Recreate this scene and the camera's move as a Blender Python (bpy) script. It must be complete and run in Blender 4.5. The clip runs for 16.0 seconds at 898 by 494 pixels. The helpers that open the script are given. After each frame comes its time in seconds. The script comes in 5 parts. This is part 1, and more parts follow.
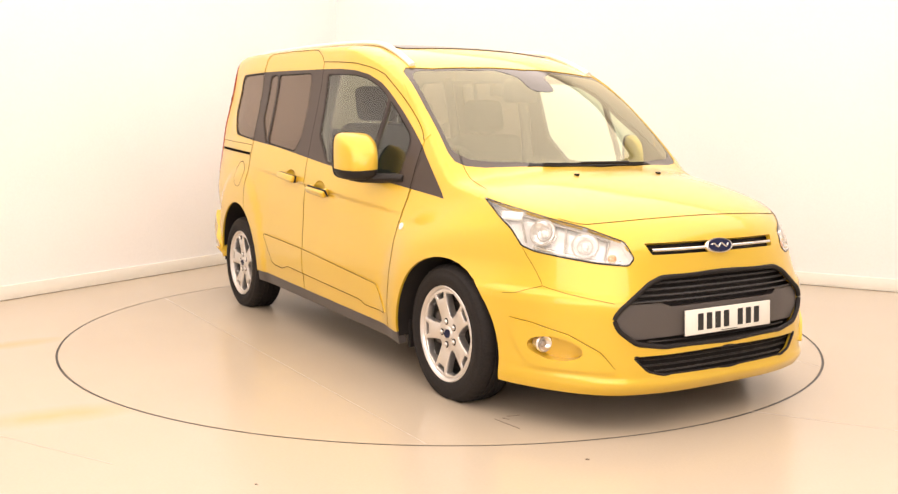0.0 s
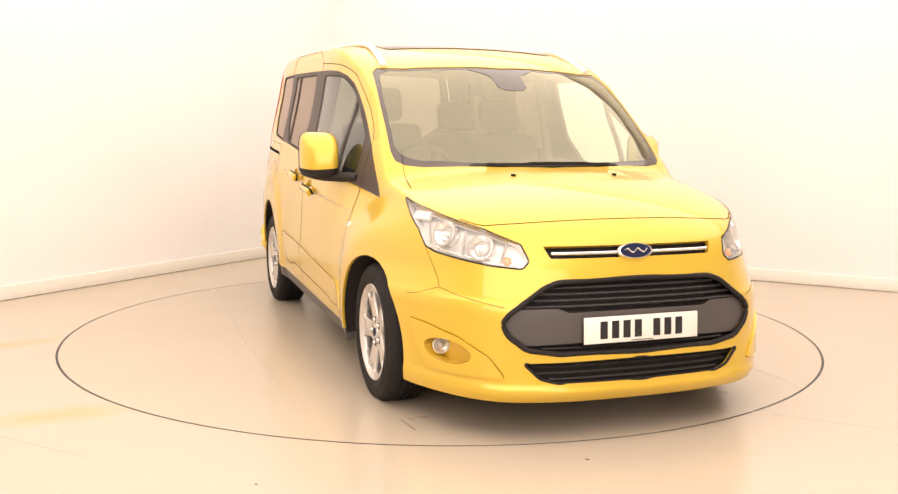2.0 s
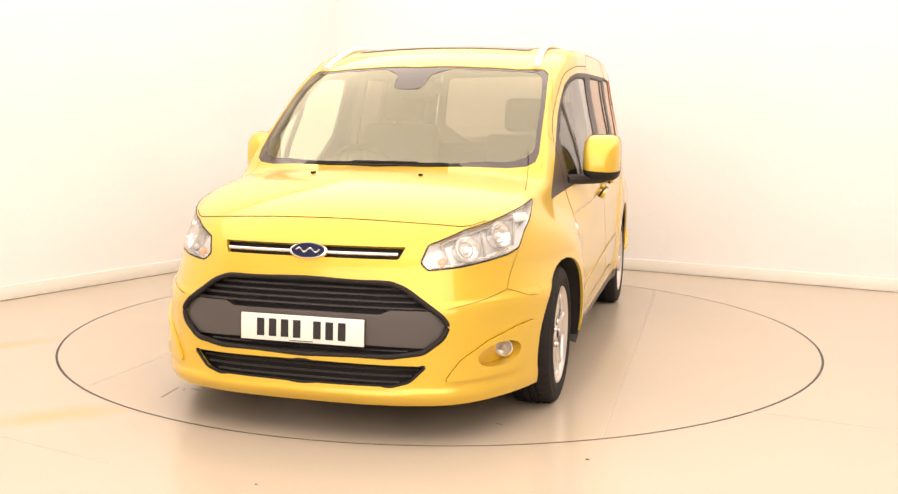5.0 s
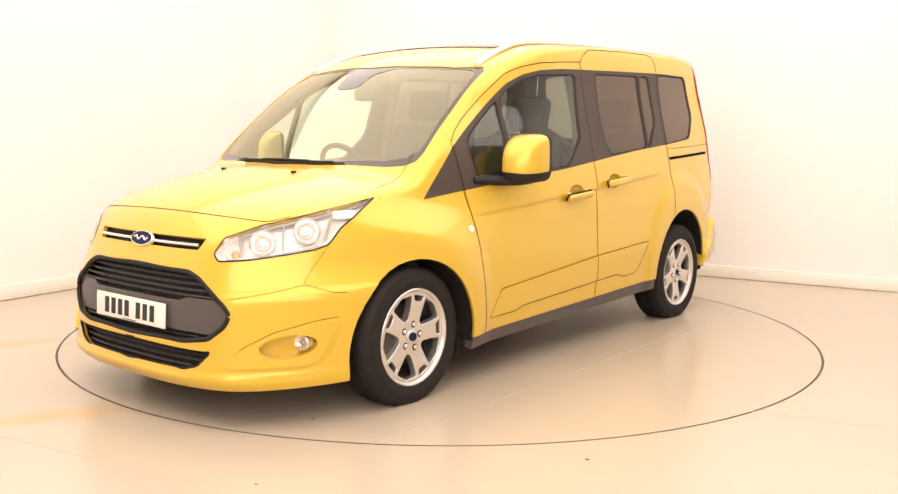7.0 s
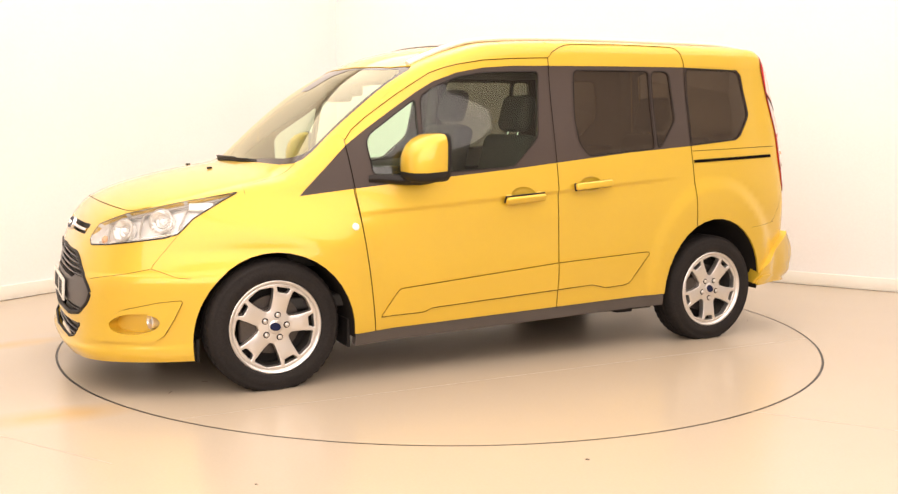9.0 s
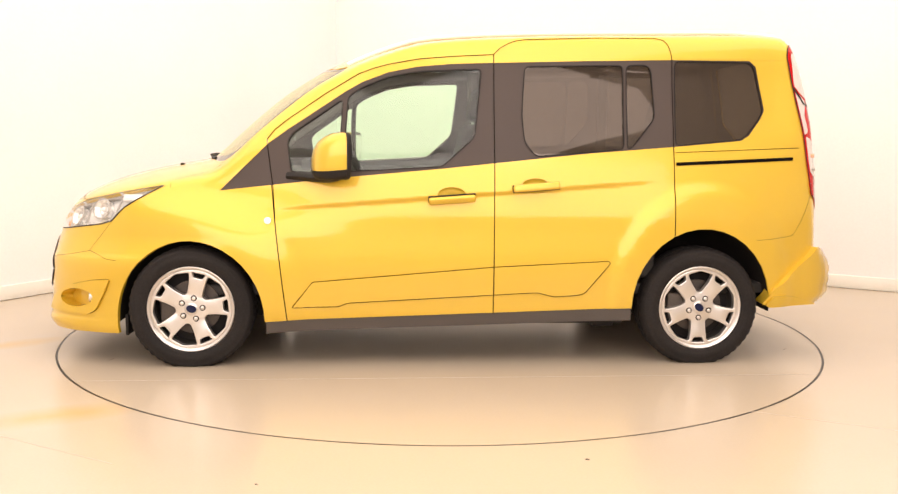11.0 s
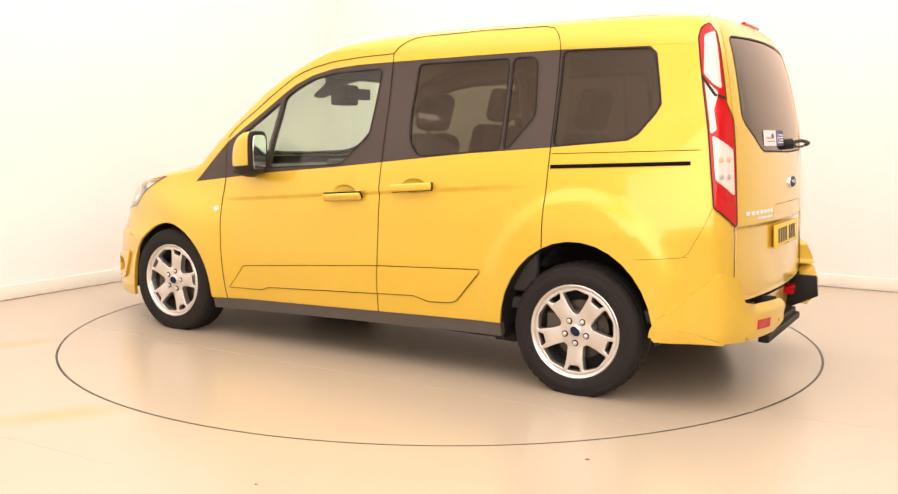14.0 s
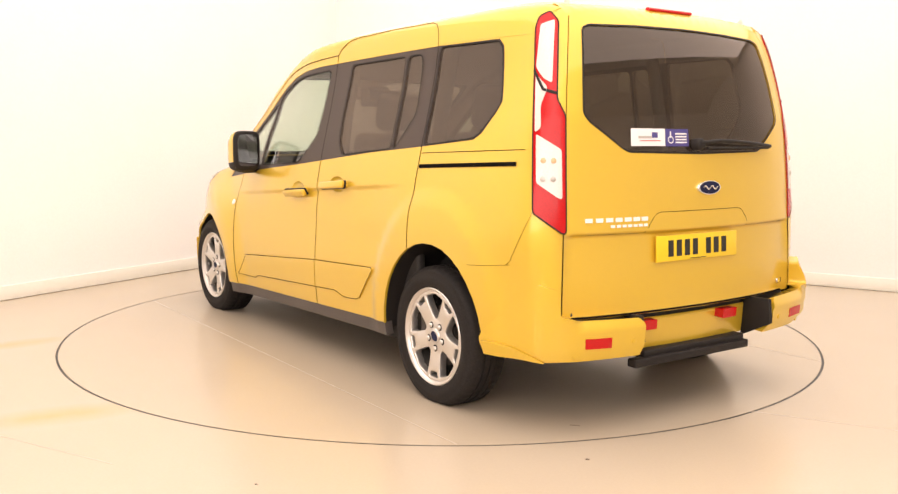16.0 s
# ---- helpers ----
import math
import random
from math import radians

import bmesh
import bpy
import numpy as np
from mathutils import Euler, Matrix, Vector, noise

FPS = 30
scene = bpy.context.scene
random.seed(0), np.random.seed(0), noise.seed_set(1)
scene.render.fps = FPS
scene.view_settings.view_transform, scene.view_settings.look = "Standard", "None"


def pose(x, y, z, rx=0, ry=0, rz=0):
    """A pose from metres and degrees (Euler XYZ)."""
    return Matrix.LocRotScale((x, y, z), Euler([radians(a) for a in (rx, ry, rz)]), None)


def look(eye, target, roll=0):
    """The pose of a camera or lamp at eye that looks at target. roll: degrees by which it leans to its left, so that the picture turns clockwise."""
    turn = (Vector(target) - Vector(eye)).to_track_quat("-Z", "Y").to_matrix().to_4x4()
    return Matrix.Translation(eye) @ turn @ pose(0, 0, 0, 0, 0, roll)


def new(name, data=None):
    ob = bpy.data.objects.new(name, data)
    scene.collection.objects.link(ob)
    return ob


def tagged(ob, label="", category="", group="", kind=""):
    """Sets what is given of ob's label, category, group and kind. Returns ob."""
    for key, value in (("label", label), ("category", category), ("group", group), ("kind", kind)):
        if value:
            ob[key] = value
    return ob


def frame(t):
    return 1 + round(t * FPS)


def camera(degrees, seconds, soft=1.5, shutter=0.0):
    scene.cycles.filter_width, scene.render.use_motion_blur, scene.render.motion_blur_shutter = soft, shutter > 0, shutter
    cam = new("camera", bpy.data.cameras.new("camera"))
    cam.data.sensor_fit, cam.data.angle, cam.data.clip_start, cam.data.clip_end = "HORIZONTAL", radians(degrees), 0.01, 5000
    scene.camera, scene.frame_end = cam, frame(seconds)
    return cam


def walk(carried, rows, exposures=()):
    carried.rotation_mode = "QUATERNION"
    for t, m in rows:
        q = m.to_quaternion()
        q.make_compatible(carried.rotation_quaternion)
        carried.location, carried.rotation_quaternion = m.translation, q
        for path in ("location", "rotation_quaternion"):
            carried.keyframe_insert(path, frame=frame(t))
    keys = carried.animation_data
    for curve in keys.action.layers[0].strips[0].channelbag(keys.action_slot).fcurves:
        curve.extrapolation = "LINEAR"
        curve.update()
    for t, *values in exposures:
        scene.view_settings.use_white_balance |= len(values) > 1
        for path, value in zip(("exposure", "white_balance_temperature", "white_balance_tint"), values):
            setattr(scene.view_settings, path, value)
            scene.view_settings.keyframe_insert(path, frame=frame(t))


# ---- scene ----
# ---------------------------------------------------------------- camera and its stand
cam = camera(51.66, 16.0, soft=1.35)
STAND = pose(0, -5.7264, 1.2132, 90 - 7.0297, 0, -0.4409) @ pose(0, 0, 0, 0, 0, 0.5431)
walk(cam, [(0.0, STAND), (16.0, STAND)], exposures=[(0.0, 0.0), (16.0, 0.0)])

# ---------------------------------------------------------------- world and light
world = bpy.data.worlds.new("world")
scene.world = world
world.use_nodes = True
world.node_tree.nodes["Background"].inputs[0].default_value = (1.0, 0.87, 0.72, 1)
world.node_tree.nodes["Background"].inputs[1].default_value = 0.15

# the studio is turned against the camera's line of sight
CORNER = Vector((-1.126, 4.19, 0))
ALONG_A = Vector((-0.5036, -0.8639, 0))       # along the one seen wall, from the far corner
ALONG_B = Vector((0.8639, -0.5036, 0))        # along the other
LEN_A, LEN_B, CEILING = 11.0, 11.5, 3.6


def lamp(name, place, aim, size_x, size_y, watts, colour=(1.0, 0.89, 0.842)):
    data = bpy.data.lights.new(name, "AREA")
    data.shape, data.size, data.size_y, data.energy, data.color = "RECTANGLE", size_x, size_y, watts, colour
    ob = new(name, data)
    ob.matrix_world = look(place, aim)
    return ob


MIDDLE = CORNER + ALONG_A * 4.2 + ALONG_B * 4.2
lamp("softbox_light", (0, 0, 3.57), (0, 0.01, 0), 8.0, 8.0, 392).matrix_world = Matrix(
    ((ALONG_A.x, -ALONG_B.x, 0, MIDDLE.x), (ALONG_A.y, -ALONG_B.y, 0, MIDDLE.y), (0, 0, 1, 3.57), (0, 0, 0, 1))) @ pose(0, 0, 0, 0, 0, 0)
# unseen fill behind the camera, added to brighten flanks and walls
lamp("front_fill_light", (-0.2, -6.5, 2.3), (0.0, 0.0, 0.9), 7.6, 2.4, 168)

# ---------------------------------------------------------------- materials


def material(name, colour, rough=0.5, metal=0.0, grain=0.0, grain_size=40.0, stain=0.0, stain_size=1.2, bump=0.0, coat=0.0, specular=0.5):
    """A surface whose colour varies at two scales, with fine relief."""
    m = bpy.data.materials.new(name)
    m.use_nodes = True
    n, link = m.node_tree.nodes, m.node_tree.links.new
    b = n["Principled BSDF"]
    b.inputs["Roughness"].default_value, b.inputs["Metallic"].default_value = rough, metal
    b.inputs["Specular IOR Level"].default_value = specular
    if coat:
        b.inputs["Coat Weight"].default_value, b.inputs["Coat Roughness"].default_value = coat, 0.09
    b.inputs["Base Color"].default_value = (*colour, 1)
    if grain or stain or bump:
        co = n.new("ShaderNodeTexCoord")
        fine, broad = n.new("ShaderNodeTexNoise"), n.new("ShaderNodeTexNoise")
        fine.inputs["Scale"].default_value, fine.inputs["Detail"].default_value = grain_size, 4
        broad.inputs["Scale"].default_value, broad.inputs["Detail"].default_value = stain_size, 5
        for t in (fine, broad):
            link(co.outputs["Object"], t.inputs["Vector"])
        mix = None
        last = None
        for t, amount in ((fine, grain), (broad, stain)):
            if not amount:
                continue
            ramp = n.new("ShaderNodeMapRange")
            ramp.inputs["From Min"].default_value, ramp.inputs["From Max"].default_value = 0.3, 0.7
            ramp.inputs["To Min"].default_value, ramp.inputs["To Max"].default_value = 1 - amount, 1 + amount
            link(t.outputs["Fac"], ramp.inputs["Value"])
            mix = n.new("ShaderNodeVectorMath")
            mix.operation = "SCALE"
            if last is None:
                mix.inputs[0].default_value = colour
            else:
                link(last.outputs[0], mix.inputs[0])
            link(ramp.outputs[0], mix.inputs["Scale"])
            last = mix
        if last:
            link(last.outputs[0], b.inputs["Base Color"])
        if stain:
            r = n.new("ShaderNodeMapRange")
            r.inputs["To Min"].default_value, r.inputs["To Max"].default_value = max(0.02, rough * (1 - stain * 2)), min(1, rough * (1 + stain * 2))
            link(broad.outputs["Fac"], r.inputs["Value"])
            link(r.outputs[0], b.inputs["Roughness"])
        if bump:
            bp = n.new("ShaderNodeBump")
            bp.inputs["Strength"].default_value, bp.inputs["Distance"].default_value = bump, 0.002
            link(fine.outputs["Fac"], bp.inputs["Height"])
            link(bp.outputs[0], b.inputs["Normal"])
    return m


def pane(name, tint, gloss=(1.0, 1.0, 1.0), rough=0.02, face=0.045, film=0.0, film_colour=(0.5, 0.42, 0.34)):
    """Thin glass: what passes takes the tint, what is mirrored follows Fresnel."""
    m = bpy.data.materials.new(name)
    m.use_nodes = True
    n, link = m.node_tree.nodes, m.node_tree.links.new
    n.remove(n["Principled BSDF"])
    clear, shine, mix, fres = (n.new(k) for k in ("ShaderNodeBsdfTransparent", "ShaderNodeBsdfGlossy", "ShaderNodeMixShader", "ShaderNodeLayerWeight"))
    clear.inputs[0].default_value = (*tint, 1)
    shine.inputs["Roughness"].default_value = rough
    shine.inputs[0].default_value = (*gloss, 1)
    fres.inputs["Blend"].default_value = 0.5
    power, scale = n.new("ShaderNodeMath"), n.new("ShaderNodeMath")
    power.operation, scale.operation = "POWER", "MULTIPLY_ADD"
    power.inputs[1].default_value = 4.0
    scale.inputs[1].default_value, scale.inputs[2].default_value = 0.9, face
    link(fres.outputs["Facing"], power.inputs[0])
    link(power.outputs[0], scale.inputs[0])
    link(scale.outputs[0], mix.inputs[0])
    if film:                                                             # haze put into the pane as a thin diffuse film
        haze, veil = n.new("ShaderNodeBsdfDiffuse"), n.new("ShaderNodeMixShader")
        haze.inputs[0].default_value = (*film_colour, 1)
        veil.inputs[0].default_value = film
        link(clear.outputs[0], veil.inputs[1])
        link(haze.outputs[0], veil.inputs[2])
        link(veil.outputs[0], mix.inputs[1])
    else:
        link(clear.outputs[0], mix.inputs[1])
    link(shine.outputs[0], mix.inputs[2])
    link(mix.outputs[0], n["Material Output"].inputs[0])
    return m


WALL = material("matt_white_wall_paint", (0.90, 0.885, 0.868), 0.85, grain=0.015, grain_size=60, stain=0.03, stain_size=0.6, bump=0.05)
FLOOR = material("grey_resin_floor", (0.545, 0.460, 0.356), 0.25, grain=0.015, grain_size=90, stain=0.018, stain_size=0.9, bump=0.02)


def tone_patch(m, x, y, long, short, turn, colour, amount):
    """A soft-edged patch of another tone, of its own shape, in a floor's colour."""
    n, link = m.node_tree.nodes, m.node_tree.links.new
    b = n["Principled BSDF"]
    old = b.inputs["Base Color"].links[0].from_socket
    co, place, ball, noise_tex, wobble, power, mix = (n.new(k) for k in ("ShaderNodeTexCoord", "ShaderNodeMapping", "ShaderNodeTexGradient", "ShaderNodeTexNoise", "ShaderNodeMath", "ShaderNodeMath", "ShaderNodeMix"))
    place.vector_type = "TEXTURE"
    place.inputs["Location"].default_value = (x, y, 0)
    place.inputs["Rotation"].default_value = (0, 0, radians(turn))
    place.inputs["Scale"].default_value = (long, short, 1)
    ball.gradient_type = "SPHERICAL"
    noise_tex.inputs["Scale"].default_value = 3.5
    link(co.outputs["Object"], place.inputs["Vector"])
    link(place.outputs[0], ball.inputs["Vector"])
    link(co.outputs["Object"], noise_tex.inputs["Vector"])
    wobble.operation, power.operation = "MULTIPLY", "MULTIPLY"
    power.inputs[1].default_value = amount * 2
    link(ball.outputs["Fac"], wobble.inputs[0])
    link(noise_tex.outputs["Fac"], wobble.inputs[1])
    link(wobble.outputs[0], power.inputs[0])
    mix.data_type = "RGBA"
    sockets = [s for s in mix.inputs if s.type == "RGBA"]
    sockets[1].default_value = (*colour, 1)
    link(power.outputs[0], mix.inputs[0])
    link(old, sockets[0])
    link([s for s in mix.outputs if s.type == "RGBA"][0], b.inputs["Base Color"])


# two elongated yellowish streaks on the left part of the floor
tone_patch(FLOOR, -2.410, -0.559, 0.323, 0.120, 39.5, (0.60, 0.40, 0.17), 0.75)
tone_patch(FLOOR, -1.643, -1.882, 0.422, 0.160, 27.5, (0.60, 0.40, 0.17), 0.70)
DISC = material("grey_resin_turntable", (0.530, 0.446, 0.342), 0.24, grain=0.015, grain_size=90, stain=0.018, stain_size=1.1, bump=0.02)
SKIRTING = material("white_gloss_skirting", (0.88, 0.855, 0.78), 0.4, grain=0.01, stain=0.02)
DARK_GAP = material("dark_gap", (0.008, 0.006, 0.005), 0.9, grain=0.2, grain_size=30, specular=0.05)
GAP_SHADE = material("gap_shade_ring", (0.010, 0.008, 0.007), 0.32, grain=0.2, grain_size=30, specular=0.35)
CEILING_PAINT = material("ceiling_paint", (0.75, 0.73, 0.69), 0.9, stain=0.03)

PAINT = material("yellow_metallic_paint", (0.74, 0.486, 0.036), 0.40, 0.35, grain=0.03, grain_size=900, stain=0.012, stain_size=3, coat=1.0)
LINING = material("grey_headlining", (0.22, 0.20, 0.17), 0.9, grain=0.06, grain_size=300)
BLACK_TRIM = material("satin_black_pillar_trim", (0.066, 0.049, 0.042), 0.4, grain=0.05, grain_size=500, specular=0.3)
FRIT = material("printed_glass_border", (0.060, 0.045, 0.036), 0.10, grain=0.05, grain_size=300, coat=0.25, specular=0.7)
PLASTIC = material("grained_black_plastic", (0.020, 0.017, 0.016), 0.55, grain=0.12, grain_size=400, bump=0.25, specular=0.22)
GREY_BAR = material("dark_grey_bumper_bar", (0.085, 0.072, 0.066), 0.42, grain=0.06, grain_size=500, bump=0.1)
RUBBER = material("tyre_rubber", (0.020, 0.017, 0.016), 0.7, grain=0.2, grain_size=120, stain=0.1, stain_size=9, bump=0.3, specular=0.2)
ALLOY = material("silver_alloy", (0.72, 0.69, 0.66), 0.29, 0.85, grain=0.02, grain_size=400)
STEEL = material("brake_steel", (0.10, 0.085, 0.075), 0.5, 0.7, grain=0.1, grain_size=120)
CHROME = material("chrome", (0.88, 0.87, 0.86), 0.07, 1.0)
SATIN_RAIL = material("satin_silver_rail", (0.84, 0.81, 0.77), 0.4, 0.0, grain=0.02, grain_size=300)
BADGE_BLUE = material("dark_blue_enamel", (0.010, 0.014, 0.05), 0.5, specular=0.2)
PLATE_WHITE = material("white_plate", (0.85, 0.82, 0.74), 0.35, grain=0.01)
PLATE_YELLOW = material("yellow_plate", (0.85, 0.58, 0.02), 0.35, grain=0.01)
INK = material("black_ink", (0.015, 0.014, 0.014), 0.5)
FABRIC = material("dark_grey_seat_fabric", (0.035, 0.032, 0.030), 0.9, grain=0.2, grain_size=350, bump=0.3)
DASH = material("charcoal_dashboard", (0.045, 0.041, 0.038), 0.6, grain=0.1, grain_size=300, bump=0.2)
LAMP_BOWL = material("lamp_reflector", (0.90, 0.885, 0.865), 0.3, 0.3, grain=0.05, grain_size=60)
LAMP_CHROME = material("bright_reflector", (0.88, 0.87, 0.85), 0.14, 0.7)
LAMP_GREY = material("lamp_bezel", (0.48, 0.445, 0.41), 0.35, 0.3)
RED_LENS = material("red_lens", (0.50, 0.004, 0.006), 0.2, grain=0.1, grain_size=180, coat=0.25, specular=0.3)
WHITE_LENS = material("white_lens", (0.70, 0.63, 0.59), 0.12, grain=0.06, grain_size=160, coat=0.8)
AMBER = material("amber_bulb", (0.80, 0.42, 0.22), 0.2, coat=0.5)
STICKER_WHITE = material("white_sticker", (0.82, 0.80, 0.80), 0.5)
STICKER_BLUE = material("blue_sticker", (0.06, 0.05, 0.22), 0.5)
CLEAR_GLASS = pane("clear_green_glass", (0.80, 0.97, 0.82), face=0.06)
SCREEN_GLASS = pane("windscreen_glass", (0.80, 0.83, 0.77), (0.97, 0.93, 0.70), face=0.19)
TINT_GLASS = pane("privacy_glass", (0.17, 0.150, 0.125), (1.0, 0.86, 0.76), face=0.07, film=0.28, film_colour=(0.10, 0.078, 0.062))
REAR_TINT = pane("tailgate_privacy_glass", (0.30, 0.265, 0.22), (1.0, 0.86, 0.76), face=0.06, film=0.15, film_colour=(0.10, 0.078, 0.062))
LAMP_GLASS = pane("lamp_cover", (0.95, 0.95, 0.94))
ROOF_GLASS = material("dark_roof_glass", (0.035, 0.026, 0.030), 0.12, coat=0.4)
SLAT_BLACK = material("satin_black_grille", (0.030, 0.026, 0.025), 0.28, grain=0.06, grain_size=300, specular=0.5)
# darker copy of the alloy: shade inside the wheel put into its colour
BARREL = material("shaded_wheel_barrel", (0.16, 0.145, 0.13), 0.5, 0.7, grain=0.15, grain_size=80)
MIRROR_GLASS = material("mirror_glass", (0.85, 0.86, 0.86), 0.02, 1.0)
JOINT = material("floor_joint_filler", (0.505, 0.425, 0.348), 0.45, grain=0.1)
SCUFF = material("dark_scuff", (0.20, 0.15, 0.11), 0.7, grain=0.3)


# ---------------------------------------------------------------- the car's skin as one smooth implicit form
def curve(*pts):
    """A smooth monotone curve through (u, v) points."""
    u, v = np.array(pts, float).T
    h = np.diff(u)
    d = np.diff(v) / h
    m = np.zeros(len(u))
    same = d[:-1] * d[1:] > 0
    m[1:-1][same] = 2 * d[:-1][same] * d[1:][same] / (d[:-1][same] + d[1:][same])
    m[0], m[-1] = d[0], d[-1]

    def f(q):
        q = np.asarray(q, float)
        i = np.clip(np.searchsorted(u, q) - 1, 0, len(h) - 1)
        s = (q - u[i]) / h[i]
        s = np.clip(s, -0.5, 1.5)
        return ((1 + 2 * s) * (1 - s) ** 2 * v[i] + s * (1 - s) ** 2 * h[i] * m[i]
                + s * s * (3 - 2 * s) * v[i + 1] + s * s * (s - 1) * h[i] * m[i + 1])
    return f


def step(q):
    q = np.clip(q, 0, 1)
    return q * q * (3 - 2 * q)


def smax(a, b, k):
    return (a + b + np.sqrt((a - b) ** 2 + k * k)) / 2


TOP = curve((-2.3, 1.56), (-2.0, 1.72), (-1.88, 1.76), (-1.75, 1.769), (-1.5, 1.769), (-1.0, 1.760), (-0.5, 1.749), (-0.1, 1.733),
            (0.2, 1.707), (0.4, 1.667), (0.554, 1.622), (0.725, 1.543), (0.896, 1.437), (1.07, 1.298), (1.245, 1.137), (1.3, 1.085),
            (1.36, 1.055), (1.48, 1.032), (1.6, 1.01), (1.75, 0.976), (1.9, 0.932), (2.04, 0.87), (2.09, 0.83), (2.13, 0.78), (2.3, 0.4))
WIDE = curve((0.0, 0.835), (0.2, 0.888), (0.3, 0.905), (0.45, 0.914), (0.6, 0.919), (0.75, 0.918), (0.88, 0.906), (1.0, 0.887), (1.1, 0.866),
             (1.2, 0.844), (1.35, 0.809), (1.5, 0.780), (1.6, 0.767), (1.68, 0.755), (1.75, 0.735), (1.85, 0.68))
TAPER = curve((-2.4, 0.2), (-2.0, 0.07), (-1.83, 0.035), (-1.5, 0.01), (-1.0, 0), (0.6, 0), (0.9, 0.003), (1.2, 0.016), (1.5, 0.036), (1.8, 0.067),
              (2.0, 0.12), (2.3, 0.25))
FRONT = curve((0.0, 2.08), (0.1, 2.13), (0.16, 2.188), (0.205, 2.212), (0.25, 2.205), (0.35, 2.199), (0.5, 2.192), (0.62, 2.165), (0.74, 2.127), (0.82, 2.09), (0.9, 2.05), (1.2, 1.8))
REAR = curve((0.0, -2.06), (0.5, -2.10), (0.7, -2.092), (1.0, -2.072), (1.24, -2.047), (1.36, -2.022), (1.5, -1.987), (1.64, -1.94), (1.75, -1.885), (1.9, -1.8))


def skin(x, y, z):
    """Below zero inside the body; metres, x ahead, y to the left."""
    x, y, z = (np.asarray(q, float) for q in (x, y, z))
    a = np.abs(y)
    wide = WIDE(z) - TAPER(x) - 0.077 * step((z - 0.66) / 0.29) * step((x - 0.30) / 0.9) - 0.033 * step(x / 0.5) * step((z - 1.08) / 0.3)
    for cx, cz in ((1.331, 0.31), (-1.335, 0.33)):                       # wheel-arch flares
        if cx > 0:
            r = np.hypot(x - cx, z - cz)
            wide = wide + 0.038 * step((0.62 - r) / 0.24) * step((r - 0.2) / 0.1)
        else:                                                            # the rear haunch ends in a soft crease
            r = np.hypot((x - cx) / 0.80, z - cz)
            wide = wide + 0.017 * step((0.66 - r) / 0.11) * step((r - 0.2) / 0.1)
    wide = wide + 0.009 * step((0.585 - z) / 0.03) * step((x - 1.58) / 0.14)   # the bumper stands proud of the wing
    crease = 0.874 - 0.076 * (x - 0.3)                                   # shoulder line and hollow under it
    wide = wide - 0.013 * step((crease - z) / 0.024) * step((z - 0.46) / 0.3) * step((1.0 - x) / 0.3) * step((x + 1.15) / 0.4)
    wide = wide - (0.022 * step((0.85 - z) / 0.3) - 0.016 * step((z - 1.0) / 0.3)) * step((-1.7 - x) / 0.2)
    side = a - wide
    top = z - (TOP(x + 0.2 * a * a) - (0.04 + 0.065 * step((x - 0.1) / 0.5)) * a * a)
    low = step((0.68 - z) / 0.16)                                        # the bumper is flatter in plan than the lamps above it
    nose = x - (FRONT(z) - (1 - low) * (0.075 * a ** 2 + 0.44 * a ** 4 + 0.82 * a ** 6) - low * (0.06 * a ** 2 + 0.5 * a ** 4 + 0.48 * a ** 6))
    nose = nose - 0.013 * step((0.570 + 0.05 * (a - 0.6) - z) / 0.03) * step((a - 0.42) / 0.2)
    nose = nose - 0.006 * step((0.214 + 0.05 * a * a - z) / 0.016)          # the lip under the lower grille
    tail = REAR(z) + 0.022 * step((0.818 - z) / 0.014) * step((z - 0.44) / 0.05) * step((0.74 - a) / 0.04) + 0.12 * a ** 2 + 0.1 * a ** 6 - x
    return smax(smax(smax(side, top, 0.03), nose, 0.05), tail, 0.045)


def solve_out(f, lo, hi):
    """Where f turns positive between lo and hi, element by element."""
    lo, hi = np.array(lo, float), np.array(hi, float)
    for _ in range(36):
        mid = (lo + hi) / 2
        out = f(mid) > 0
        hi = np.where(out, mid, hi)
        lo = np.where(out, lo, mid)
    return (lo + hi) / 2


NOSE_AXIS, TAIL_AXIS = 1.0, -1.2


def on_side(u, v):
    """Side view: u = x, v = z. The left flank."""
    y = solve_out(lambda q: skin(u, q, v), 0 * u, 0 * u + 1.1)
    return np.stack([u, y, v], -1)


def on_top(u, v):
    z = solve_out(lambda q: skin(u, v, q), 0 * u + 0.5, 0 * u + 2.0)
    return np.stack([u, v, z], -1)


def on_nose(u, v):
    """u: degrees round an upright axis, to the left of straight ahead; v = z."""
    c, s = np.cos(np.radians(u)), np.sin(np.radians(u))
    r = solve_out(lambda q: skin(NOSE_AXIS + q * c, q * s, v), 0 * u, 0 * u + 1.6)
    return np.stack([NOSE_AXIS + r * c, r * s, v], -1)


def on_tail(u, v):
    """u: degrees to the left of straight back."""
    c, s = np.cos(np.radians(u)), np.sin(np.radians(u))
    r = solve_out(lambda q: skin(TAIL_AXIS - q * c, q * s, v), 0 * u, 0 * u + 1.4)
    return np.stack([TAIL_AXIS - r * c, r * s, v], -1)


# ---------------------------------------------------------------- mesh helpers


